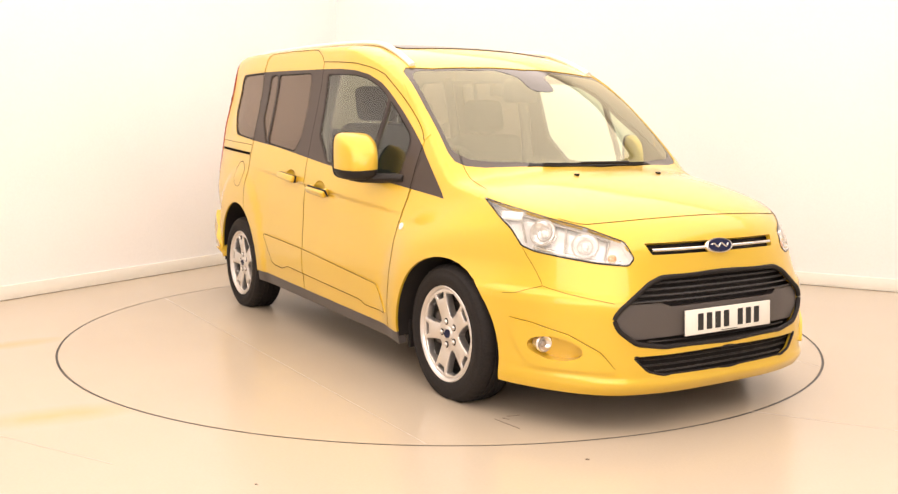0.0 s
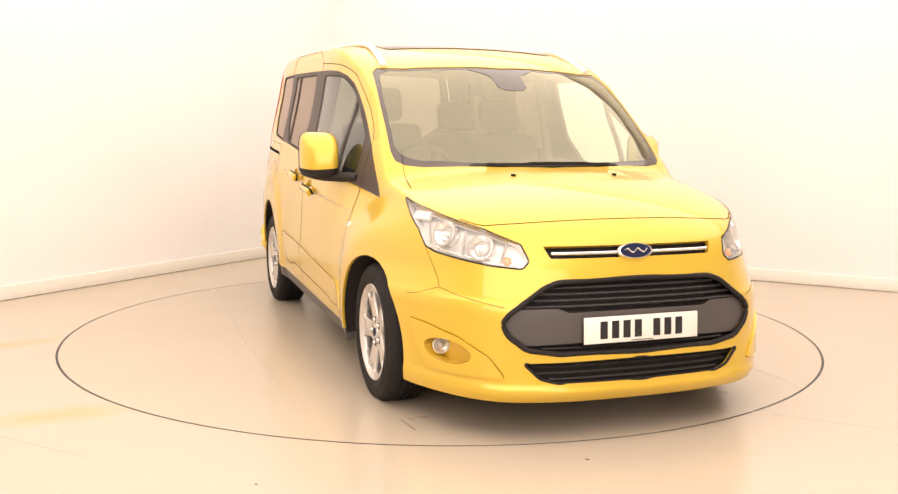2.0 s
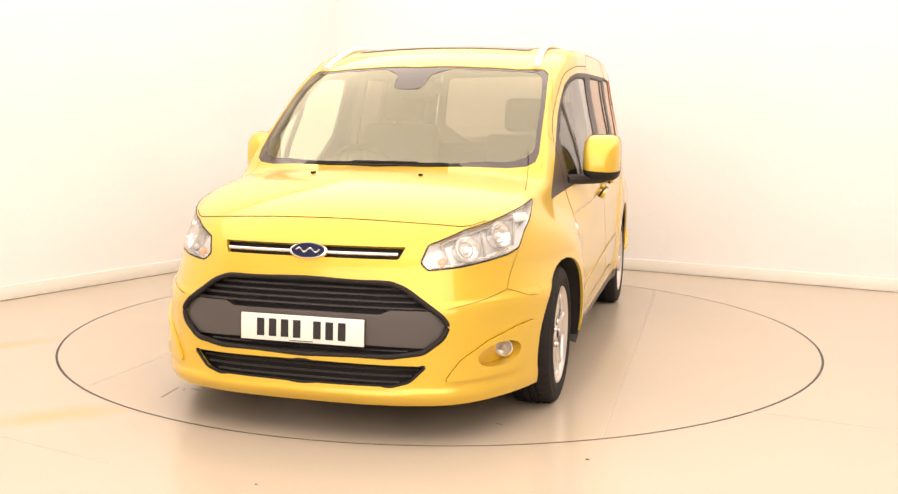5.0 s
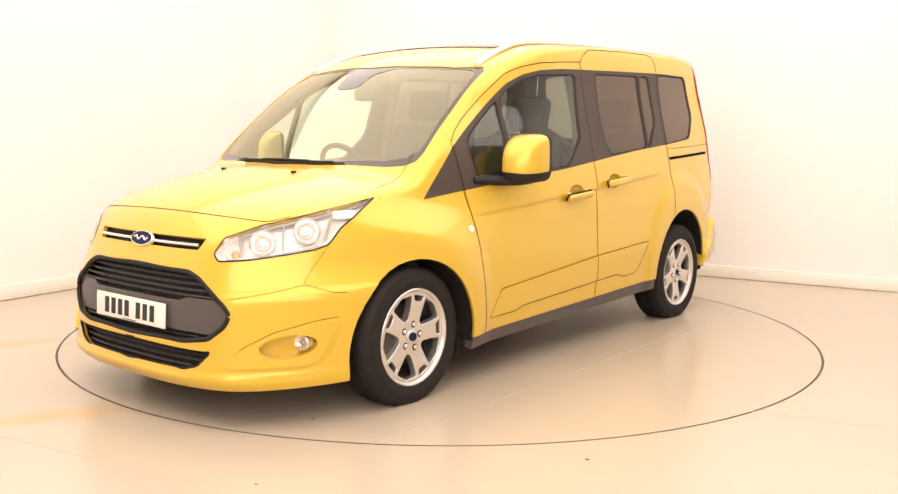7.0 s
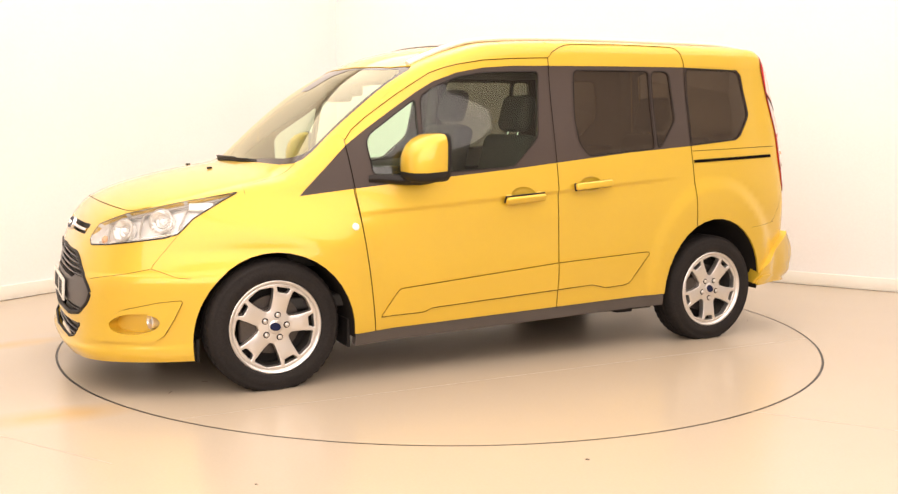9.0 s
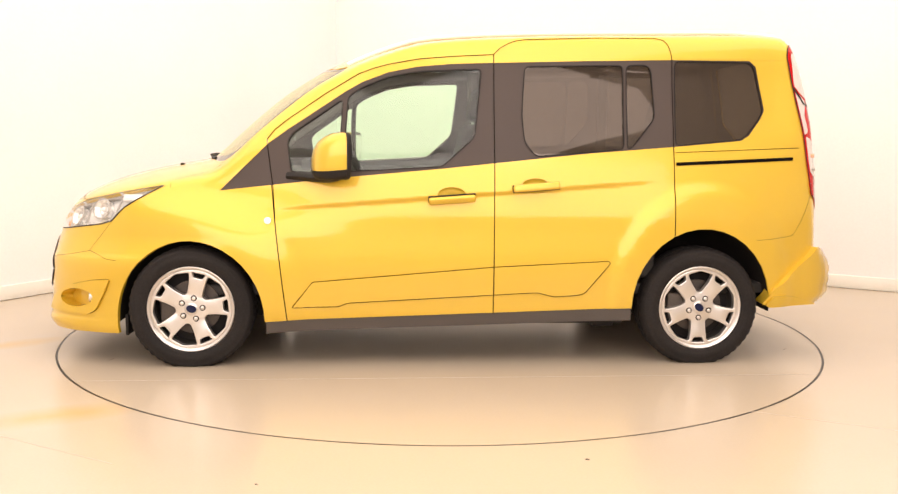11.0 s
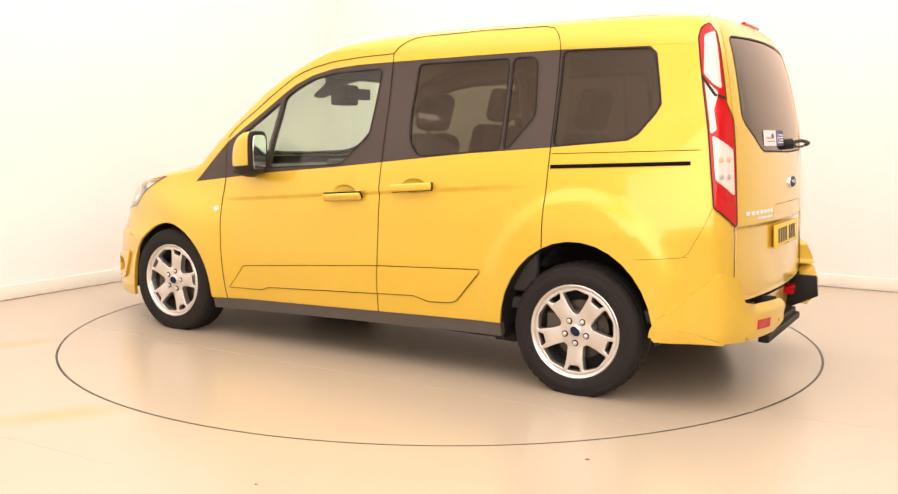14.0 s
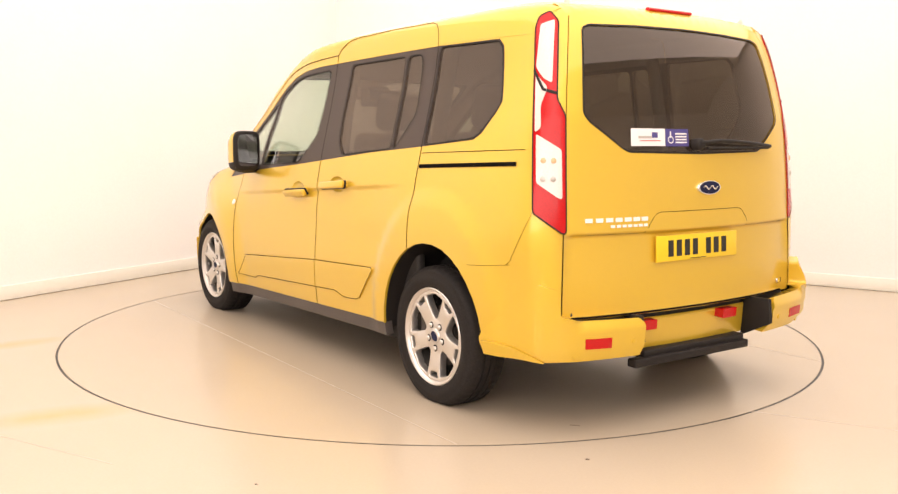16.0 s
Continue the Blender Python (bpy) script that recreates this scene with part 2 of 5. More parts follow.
def mesh_of(name, verts, faces, mats, face_mats=None, normals=None, smooth=True):
    me = bpy.data.meshes.new(name)
    me.from_pydata([tuple(v) for v in verts], [], [tuple(f) for f in faces])
    for m in mats:
        me.materials.append(m)
    if face_mats is not None:
        me.polygons.foreach_set("material_index", face_mats)
    me.polygons.foreach_set("use_smooth", [smooth] * len(faces))
    me.update()
    if normals is not None:
        me.normals_split_custom_set_from_vertices([tuple(n) for n in normals])
    return me


def child(name, me, parent=None, label=""):
    ob = new(name, me)
    ob.parent = parent
    return tagged(ob, label) if label else ob


def part(name, bm, mat, parent, label="", smooth=False, bevel=0.0):
    """Links a bmesh as one mesh object under a thing or a part."""
    if bevel:
        bmesh.ops.bevel(bm, geom=bm.edges[:], offset=bevel, segments=2, profile=0.5, affect="EDGES", clamp_overlap=True)
    me = bpy.data.meshes.new(name)
    bm.to_mesh(me)
    bm.free()
    me.materials.append(mat)
    me.polygons.foreach_set("use_smooth", [smooth or bevel > 0] * len(me.polygons))
    if bevel or smooth:
        me.set_sharp_from_angle(angle=radians(50))
    return child(name, me, parent, label)


def box(bm, x0, x1, y0, y1, z0, z1, m=None):
    made = bmesh.ops.create_cube(bm, size=1)["verts"]
    bmesh.ops.scale(bm, vec=(x1 - x0, y1 - y0, z1 - z0), verts=made)
    bmesh.ops.translate(bm, vec=((x0 + x1) / 2, (y0 + y1) / 2, (z0 + z1) / 2), verts=made)
    if m:
        bmesh.ops.transform(bm, matrix=m, verts=made)
    return made


def box_part(name, dims, mat, parent, label="", bevel=0.006, m=None):
    bm = bmesh.new()
    box(bm, *dims, m)
    return part(name, bm, mat, parent, label, bevel=bevel)


def rounded_block(name, dims, mat, parent, radius, label="", m=None):
    """A padded block: a box with wide round edges."""
    bm = bmesh.new()
    box(bm, *dims)
    bmesh.ops.bevel(bm, geom=bm.edges[:], offset=radius, segments=4, profile=0.5, affect="EDGES", clamp_overlap=True)
    if m:
        bmesh.ops.transform(bm, matrix=m, verts=bm.verts[:])
    return part(name, bm, mat, parent, label, smooth=True)


def lathe(bm, profile, steps=48, axis="Y"):
    """A ring round the axis from (radius, along) points."""
    rings = []
    for r, a in profile:
        ring = []
        for i in range(steps):
            t = 2 * math.pi * i / steps
            p = {"Y": (r * math.cos(t), a, r * math.sin(t)), "Z": (r * math.cos(t), r * math.sin(t), a), "X": (a, r * math.cos(t), r * math.sin(t))}[axis]
            ring.append(bm.verts.new(p))
        rings.append(ring)
    for p, q in zip(rings, rings[1:]):
        for i in range(steps):
            j = (i + 1) % steps
            bm.faces.new((p[i], p[j], q[j], q[i]))
    return rings


def disc_part(name, profile, mat, parent, m, label="", steps=32):
    bm = bmesh.new()
    rings = lathe(bm, profile, steps)
    for ring in (rings[0], rings[-1]):
        if profile[0][0] > 0 or ring is rings[-1]:
            try:
                bm.faces.new(ring)
            except ValueError:
                pass
    bmesh.ops.recalc_face_normals(bm, faces=bm.faces[:])
    bmesh.ops.transform(bm, matrix=m, verts=bm.verts[:])
    return part(name, bm, mat, parent, label, smooth=True)


def tube(bm, points, radius, steps=8, flat=1.0, closed=False):
    """A pipe along points; flat squeezes it upright."""
    pts = [Vector(p) for p in points]
    rings = []
    for i, p in enumerate(pts):
        a = pts[(i - 1) % len(pts)] if closed or i else p
        b = pts[(i + 1) % len(pts)] if closed or i < len(pts) - 1 else p
        t = (b - a).normalized()
        s = t.cross(Vector((0, 0, 1)))
        s = s.normalized() if s.length > 1e-4 else Vector((0, 1, 0))
        u = s.cross(t)
        rings.append([bm.verts.new(p + radius * (math.cos(2 * math.pi * k / steps) * s + flat * math.sin(2 * math.pi * k / steps) * u)) for k in range(steps)])
    pairs = list(zip(rings, rings[1:])) + ([(rings[-1], rings[0])] if closed else [])
    for p, q in pairs:
        for k in range(steps):
            bm.faces.new((p[k], p[(k + 1) % steps], q[(k + 1) % steps], q[k]))
    if not closed:
        bm.faces.new(rings[0][::-1])
        bm.faces.new(rings[-1])
    bmesh.ops.recalc_face_normals(bm, faces=bm.faces[:])


def tube_part(name, points, radius, mat, parent, label="", flat=1.0, closed=False, steps=10):
    bm = bmesh.new()
    tube(bm, points, radius, steps, flat, closed)
    return part(name, bm, mat, parent, label, smooth=True)


def soften(pts, radius, squeeze=1.0):
    """Rounds the corners of an outline."""
    p = [Vector((u * squeeze, v)) for u, v in pts]
    out = []
    for i, c in enumerate(p):
        a, b = p[i - 1], p[(i + 1) % len(p)]
        da, db = (a - c), (b - c)
        ra, rb = min(radius, da.length * 0.42), min(radius, db.length * 0.42)
        s, e = c + da.normalized() * ra, c + db.normalized() * rb
        for k in range(5):
            t = k / 4
            out.append((1 - t) ** 2 * s + 2 * t * (1 - t) * c + t * t * e)
    return [(q.x / squeeze, q.y) for q in out]


def outward(p):
    """The skin's normal at points p."""
    e = 0.004
    g = np.stack([skin(*(p + d).T) - skin(*(p - d).T) for d in np.eye(3) * e], -1)
    return g / np.linalg.norm(g, axis=-1, keepdims=True)


def sheet(outline, project, holes=(), du=0.05, dv=0.05, squeeze=1.0, offset=0.0, thick=0.012, mats=None, mirror=False, clips=(), dome=0.0):
    """A piece of the skin: an outline in a view's (u, v), with holes, laid on the form and given thickness. clips: (point, normal) in (u, v)
    beyond which the piece is cut away."""
    bm = bmesh.new()
    edges = []
    for loop in (outline, *holes):
        vs = [bm.verts.new((u * squeeze, v, 0)) for u, v in loop]
        edges += [bm.edges.new((vs[i - 1], vs[i])) for i in range(len(vs))]
    bmesh.ops.triangle_fill(bm, use_beauty=True, use_dissolve=False, edges=edges)
    for co, no in clips:
        bmesh.ops.bisect_plane(bm, geom=bm.verts[:] + bm.edges[:] + bm.faces[:], plane_co=(co[0] * squeeze, co[1], 0), plane_no=(no[0], no[1], 0), clear_outer=True)
    us, vs = [v.co.x for v in bm.verts], [v.co.y for v in bm.verts]
    for lo, hi, d, no in ((min(us), max(us), du * squeeze, (1, 0, 0)), (min(vs), max(vs), dv, (0, 1, 0))):
        for k in range(1, int((hi - lo) / d) + 1):
            q = lo + k * d + 1e-5
            bmesh.ops.bisect_plane(bm, geom=bm.verts[:] + bm.edges[:] + bm.faces[:], dist=1e-6, plane_co=(q * no[0], q * no[1], 0), plane_no=no)
    bmesh.ops.remove_doubles(bm, verts=bm.verts[:], dist=2e-4)
    bm.verts.index_update()
    flat = np.array([v.co[:2] for v in bm.verts])
    faces = [[v.index for v in f.verts] for f in bm.faces if f.calc_area() > 1e-10]
    rims = [[v.index for v in e.verts] for e in bm.edges if len(e.link_faces) == 1]
    bm.free()
    p = project(flat[:, 0] / squeeze, flat[:, 1])
    n = outward(p)
    lift = offset
    if dome:
        mid, span = flat.mean(0), np.ptp(flat, axis=0) / 2
        lift = offset + dome * np.clip(1 - (((flat - mid) / span) ** 2).sum(-1) * 0.7, 0, 1)[:, None]
    p = p + n * lift
    k = len(p)
    out, kinds = [], []
    for f in faces:                                                       # wind every face to look outwards
        q = p[f] - p[f].mean(0)
        area = np.cross(q, np.roll(q, -1, 0)).sum(0)
        out.append(f if area @ n[f].sum(0) > 0 else f[::-1])
    verts, normals, kinds = list(p), list(n), [0] * len(out)
    if thick:
        inner = p - n * thick
        verts += list(inner)
        normals += list(-n)
        back = [[i + k for i in f[::-1]] for f in out]
        side = set()
        for f in out:
            side.update(zip(f, f[1:] + f[:1]))
        kinds += [1 if len(mats) > 1 else 0] * len(back)
        out = out + back
        for a, b in rims:
            if (a, b) not in side:
                a, b = b, a
            i = len(verts)
            quad = [p[b], p[a], inner[a], inner[b]]
            m = np.cross(quad[1] - quad[0], quad[2] - quad[1])
            size = np.linalg.norm(m)
            if size < 1e-12:
                continue
            verts += quad
            normals += [m / size] * 4
            out.append([i, i + 1, i + 2, i + 3])
            kinds.append(0)
    verts, normals = np.array(verts), np.array(normals)
    if mirror:
        verts, normals = verts * (1, -1, 1), normals * (1, -1, 1)
        out = [f[::-1] for f in out]
    return mesh_of("sheet", verts, out, mats, kinds, normals)


def both(name, parent, label, *a, **k):
    """A piece on the left flank and its like on the right."""
    return [child(name, sheet(*a, mirror=m, **k), parent, label) for m in (False, True)]


def groove(name, pts, project, parent, width=0.005, mat=None, mirror=False, lift=0.0012, squeeze=1.0, closed=False):
    """A shut line that follows the skin."""
    p2 = [Vector((u * squeeze, v)) for u, v in pts]
    if closed:
        p2.append(p2[0])
    line = []
    for a, b in zip(p2, p2[1:]):
        n = max(1, int((b - a).length / 0.02))
        line += [a.lerp(b, i / n) for i in range(n)]
    line.append(p2[-1])
    q = np.array(line)
    p = project(q[:, 0] / squeeze, q[:, 1])
    n = outward(p)
    t = np.gradient(p, axis=0)
    s = np.cross(n, t)
    s /= np.linalg.norm(s, axis=-1, keepdims=True) + 1e-9
    verts, faces = [], []
    for i in range(len(p)):
        verts += [p[i] + n[i] * lift - s[i] * width / 2, p[i] + n[i] * lift + s[i] * width / 2]
        if i:
            faces.append((2 * i - 2, 2 * i - 1, 2 * i + 1, 2 * i))
    verts = np.array(verts)
    if mirror:
        verts = verts * (1, -1, 1)
        faces = [f[::-1] for f in faces]
    return child(name, mesh_of(name, verts, faces, [mat or DARK_GAP]), parent)


def point_on(project, u, v, lift=0.0):
    p = project(np.array([float(u)]), np.array([float(v)]))
    n = outward(p)
    return Vector((p + n * lift)[0]), Vector(n[0])


def frame_on(project, u, v, lift=0.0, side=1):
    """A pose on the skin whose Y looks outwards and whose Z points up."""
    p, n = point_on(project, u, v, lift)
    if side < 0:
        p.y, n.y = -p.y, -n.y
    z = (Vector((0, 0, 1)) - n * n.z).normalized()
    x = n.cross(z)
    m = Matrix((x, n, z)).transposed().to_4x4()
    m.translation = p
    return m


# ---------------------------------------------------------------- the studio


def slab(name, a0, a1, b0, b1, z0, z1, mat, label, category, bevel=0.0):
    """A block laid out along the studio's own walls."""
    bm = bmesh.new()
    box(bm, a0, a1, b0, b1, z0, z1)
    m = Matrix(((ALONG_A.x, ALONG_B.x, 0, CORNER.x), (ALONG_A.y, ALONG_B.y, 0, CORNER.y), (0, 0, 1, 0), (0, 0, 0, 1)))
    bmesh.ops.transform(bm, matrix=m, verts=bm.verts[:])
    bmesh.ops.recalc_face_normals(bm, faces=bm.faces[:])
    return tagged(part(name, bm, mat, None, bevel=bevel), label, category, kind="structure")


RING = 2.231


def studio():
    bm = bmesh.new()                                                     # floor with a round opening for the turntable
    loops = []
    corners = [CORNER + ALONG_A * a + ALONG_B * b for a, b in ((-0.3, -0.3), (LEN_A + 0.3, -0.3), (LEN_A + 0.3, LEN_B + 0.3), (-0.3, LEN_B + 0.3))]
    loops.append([bm.verts.new(c) for c in corners])
    loops.append([bm.verts.new(((RING + 0.004) * math.cos(2 * math.pi * i / 180), (RING + 0.004) * math.sin(2 * math.pi * i / 180), 0)) for i in range(180)])
    edges = [bm.edges.new((l[i - 1], l[i])) for l in loops for i in range(len(l))]
    bmesh.ops.triangle_fill(bm, use_beauty=True, edges=edges)
    bmesh.ops.recalc_face_normals(bm, faces=bm.faces[:])
    if sum(f.normal.z for f in bm.faces) < 0:
        bmesh.ops.reverse_faces(bm, faces=bm.faces[:])
    ext = bmesh.ops.extrude_face_region(bm, geom=bm.faces[:])
    bmesh.ops.translate(bm, vec=(0, 0, -0.08), verts=[g for g in ext["geom"] if isinstance(g, bmesh.types.BMVert)])
    bmesh.ops.recalc_face_normals(bm, faces=bm.faces[:])
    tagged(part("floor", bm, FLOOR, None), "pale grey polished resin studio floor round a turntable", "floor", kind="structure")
    for a, b in (((1.37, -1.74), (3.4, -2.74)), ((-1.2, -2.45), (-3.6, -1.13))):
        d = Vector((b[0] - a[0], b[1] - a[1], 0))
        m = pose(a[0], a[1], 0, 0, 0, math.degrees(math.atan2(d.y, d.x)))
        tagged(box_part("floor_joint", (0, d.length, -0.002, 0.002, -0.002, 0.0006), JOINT, None, m=m, bevel=0), "faint joint between floor sheets", "joint", kind="structure")
    for x, y, r in ((0.552, -2.374, 0.009), (-0.636, -2.641, 0.006)):
        bm = bmesh.new()
        bmesh.ops.create_icosphere(bm, subdivisions=2, radius=r)
        for v in bm.verts:
            v.co = v.co * (1 + 0.3 * noise.noise(v.co * 90)) * Vector((1, 0.6, 0.3)) + Vector((x, y, r * 0.25))
        tagged(part("grit", bm, SCUFF, None, smooth=True), "small dark bit of grit on the floor", "grit")
    bm = bmesh.new()
    box(bm, -2.6, 2.6, -2.6, 2.6, -0.2, -0.09)
    tagged(part("pit", bm, DARK_GAP, None), "dark pit under the turntable", "pit", kind="structure")
    slab("wall_1", -0.3, LEN_A + 0.3, -0.3, 0, 0, CEILING, WALL, "plain cream-white painted studio wall", "wall")
    slab("wall_2", -0.3, 0, 0, LEN_B + 0.3, 0, CEILING, WALL, "plain cream-white painted studio wall", "wall")
    slab("wall_3", LEN_A, LEN_A + 0.3, 0, LEN_B, 0, CEILING, WALL, "plain cream-white painted studio wall", "wall")
    slab("wall_4", 0, LEN_A + 0.3, LEN_B, LEN_B + 0.3, 0, CEILING, WALL, "plain cream-white painted studio wall", "wall")
    slab("ceiling", -0.3, LEN_A + 0.3, -0.3, LEN_B + 0.3, CEILING, CEILING + 0.2, CEILING_PAINT, "off-white studio ceiling", "ceiling")
    slab("baseboard", 0.016, LEN_A, 0, 0.016, 0.004, 0.105, SKIRTING, "low white painted skirting board along the wall", "skirting", 0.003)
    slab("baseboard", 0, 0.016, 0, LEN_B, 0.004, 0.105, SKIRTING, "low white painted skirting board along the wall", "skirting", 0.003)


def turntable():
    disc = tagged(new("turntable"), "round grey resin turntable flush with the floor", "turntable")
    bm = bmesh.new()
    rings = lathe(bm, [(RING - 0.009, -0.06), (RING - 0.009, 0.0)], 180, "Z")
    bm.faces.new(rings[1])
    bm.faces.new(rings[0][::-1])
    bmesh.ops.recalc_face_normals(bm, faces=bm.faces[:])
    part("top_plate", bm, DISC, disc)
    # dark ring laid in the edge gap: the gap's shade put into colour
    bm = bmesh.new()
    lathe(bm, [(RING - 0.009, -0.0015), (RING + 0.0035, -0.0015), (RING + 0.0035, -0.03), (RING - 0.009, -0.03)], 180, "Z")
    bmesh.ops.recalc_face_normals(bm, faces=bm.faces[:])
    part("edge_gap_shade", bm, GAP_SHADE, disc, "dark ring for the shade in the edge gap")
    for y in (1.214, -1.214):                                            # faint joints between the plates
        half = math.sqrt((RING - 0.02) ** 2 - y * y)
        box_part("plate_joint", (-half, half, y - 0.002, y + 0.002, -0.002, 0.0006), JOINT, disc, bevel=0)
    for x, y, a, w in ((1.741, -0.754, 20, 0.018), (1.725, -0.700, 75, 0.03), (1.80, -0.79, 5, 0.08), (-1.931, 0.662, 40, 0.02), (1.806, 0.782, 60, 0.02), (1.62, 0.66, -30, 0.014)):
        box_part("scuff", (-w, w, -0.003, 0.003, 0.0, 0.0008), SCUFF, disc, m=pose(x, y, 0, 0, 0, a), bevel=0)
    return disc


# ---------------------------------------------------------------- the car: where its views meet
EDGE_Y = curve((-2.3, 0.62), (0.25, 0.62), (0.52, 0.683), (0.8, 0.738), (1.1, 0.752), (1.3, 0.745), (1.5, 0.72), (1.8, 0.71))
ARCHES = ((1.33, 0.245, 0.378, 0.412), (-1.331, 0.30, 0.377, 0.425))     # centre x, z and half axes


def gutter(x):
    """Points of the line where flank and top meet."""
    x = np.asarray(x, float)
    return on_top(x, EDGE_Y(x))


def nose_back(z):
    """x at which the nose piece ends and the flank begins."""
    cx, cz, rx, rz = ARCHES[0]
    arch = cx + rx * np.sqrt(np.clip(1 - ((z - cz) / rz) ** 2, 0, 1))
    return np.where(z < 0.445, arch, np.interp(z, (0.445, 0.62, 0.68, 1.2), (1.66, 1.66, 1.44, 1.44)))


def edge_levels(top):
    """Heights at which the line between nose and flank is sampled."""
    return np.unique(np.concatenate([np.linspace(0.172, 0.445, 10), np.linspace(0.445, 0.62, 6), np.linspace(0.62, 0.68, 6), np.linspace(0.68, top - 0.012, 9)]))


def hood_seam(deg):
    """Height of the hood's front edge, which rises along the tops of the lamps."""
    d = np.abs(deg)
    return np.maximum(0.866 - 0.03 * (d / 35) ** 2, np.interp(d, (24.4, 32.3, 46.3, 58.6), (0.775, 0.830, 0.890, 0.930)) + 0.007)


def nose_outline():
    """Half of the nose piece's outline and the hood's front edge, left side, from the middle outwards."""
    seam = [(d, float(hood_seam(d))) for d in np.arange(0, 60, 1.0)]
    pts = on_nose(np.array([s[0] for s in seam]), np.array([s[1] for s in seam]))
    keep = int(np.argmax(pts[:, 1] > EDGE_Y(pts[:, 0])))
    seam, front = seam[:keep], pts[:keep]
    xs = np.linspace(front[-1][0] - 0.02, 1.44, 8)
    edge = gutter(xs)
    upper = [(float(np.degrees(np.arctan2(y, x - NOSE_AXIS))), float(z)) for x, y, z in edge]
    top = upper[-1][1]
    back = []
    for z in edge_levels(top)[::-1]:
        x = float(nose_back(z))
        y = float(on_side(np.array([x]), np.array([z]))[0, 1])
        back.append((math.degrees(math.atan2(y, x - NOSE_AXIS)), float(z)))
    bottom = [(d, 0.156 + 0.012 * (d / 45) ** 2) for d in np.arange(back[-1][0] - 3, 0.5, -4.0)]
    return seam, upper, back, bottom, [(float(x), float(y)) for x, y, _ in front], top


def tail_outline():
    seam = [(d, 1.685) for d in np.arange(0, 60, 1.5)]
    pts = on_tail(np.array([s[0] for s in seam]), np.array([s[1] for s in seam]))
    keep = int(np.argmax(pts[:, 1] > EDGE_Y(pts[:, 0])))
    seam, rear = seam[:keep], pts[:keep]
    xs = np.linspace(rear[-1][0] + 0.012, -1.84, 4)
    edge = gutter(xs)
    upper = [(float(np.degrees(np.arctan2(y, TAIL_AXIS - x))), float(z)) for x, y, z in edge]
    back = []
    for z in np.linspace(upper[-1][1] - 0.02, 0.30, 30):
        y = float(on_side(np.array([-1.84]), np.array([z]))[0, 1])
        back.append((math.degrees(math.atan2(y, TAIL_AXIS + 1.84)), float(z)))
    return seam, upper, back, [(float(x), float(y)) for x, y, _ in rear], upper[-1][1]


def arch_points(i, a0, a1, n=18):
    cx, cz, rx, rz = ARCHES[i]
    return [(cx + rx * math.cos(radians(a)), cz + rz * math.sin(radians(a))) for a in np.linspace(a0, a1, n)]


BAND = [(1.187, 0.907), (0.94, 1.150), (0.841, 1.222), (0.544, 1.420), (0.455, 1.471), (0.322, 1.521), (0.173, 1.551), (-0.006, 1.567), (-0.179, 1.574),
        (-0.718, 1.592), (-1.175, 1.604), (-1.598, 1.606), (-1.632, 1.575), (-1.674, 1.346), (-1.652, 1.302), (-1.582, 1.211), (-1.537, 1.184),
        (-1.171, 1.149), (-0.719, 1.112), (-0.222, 1.058), (0.042, 1.029), (0.577, 0.979)]
GLASS_FRONT_QUARTER = [(0.817, 1.003), (0.84, 1.161), (0.815, 1.205), (0.556, 1.382), (0.578, 1.003)]
GLASS_FRONT = [(0.554, 1.009), (0.530, 1.396), (0.454, 1.444), (0.321, 1.498), (0.172, 1.526), (-0.161, 1.543), (-0.123, 1.192), (0.043, 1.040)]
GLASS_SLIDING = [(-0.387, 1.559), (-0.907, 1.572), (-0.905, 1.135), (-0.441, 1.093), (-0.382, 1.165), (-0.369, 1.305)]
GLASS_SLIDING_REAR = [(-0.924, 1.572), (-1.03, 1.576), (-1.057, 1.552), (-1.073, 1.297), (-0.953, 1.147), (-0.922, 1.135)]
GLASS_QUARTER = [(-1.184, 1.598), (-1.594, 1.599), (-1.624, 1.572), (-1.668, 1.346), (-1.646, 1.302), (-1.576, 1.217), (-1.534, 1.19), (-1.18, 1.155)]
SCREEN = [(0.69, 0), (0.655, 0.3), (0.60, 0.52), (0.53, 0.645), (0.56, 0.676), (0.83, 0.708), (1.0, 0.722), (1.09, 0.730), (1.14, 0.722), (1.178, 0.685), (1.22, 0.603), (1.254, 0.506), (1.33, 0.25), (1.368, 0)]
SCREEN_CLEAR = [(0.715, 0.0), (0.68, 0.3), (0.631, 0.5), (0.578, 0.609), (0.611, 0.654), (0.83, 0.687), (1.0, 0.7), (1.079, 0.707), (1.121, 0.691), (1.163, 0.646), (1.198, 0.578), (1.231, 0.474), (1.308, 0.235), (1.344, 0.0)]
GRILLE = [(0, 0.640), (17.1, 0.633), (20.0, 0.610), (26.2, 0.512), (27.5, 0.474), (26.4, 0.425), (22.9, 0.369), (17.0, 0.351), (0, 0.345)]
SLOT = [(0, 0.768), (20.0, 0.768), (18.5, 0.721), (0, 0.721)]
LOWER = [(0, 0.322), (23.6, 0.318), (20.5, 0.254), (17.3, 0.236), (0, 0.232)]
HEADLAMP = [(24.0, 0.682), (22.7, 0.71), (24.4, 0.775), (32.3, 0.830), (46.3, 0.890), (58.6, 0.930), (55.1, 0.893), (48.9, 0.813), (46.0, 0.746), (42.9, 0.727), (30.3, 0.692)]
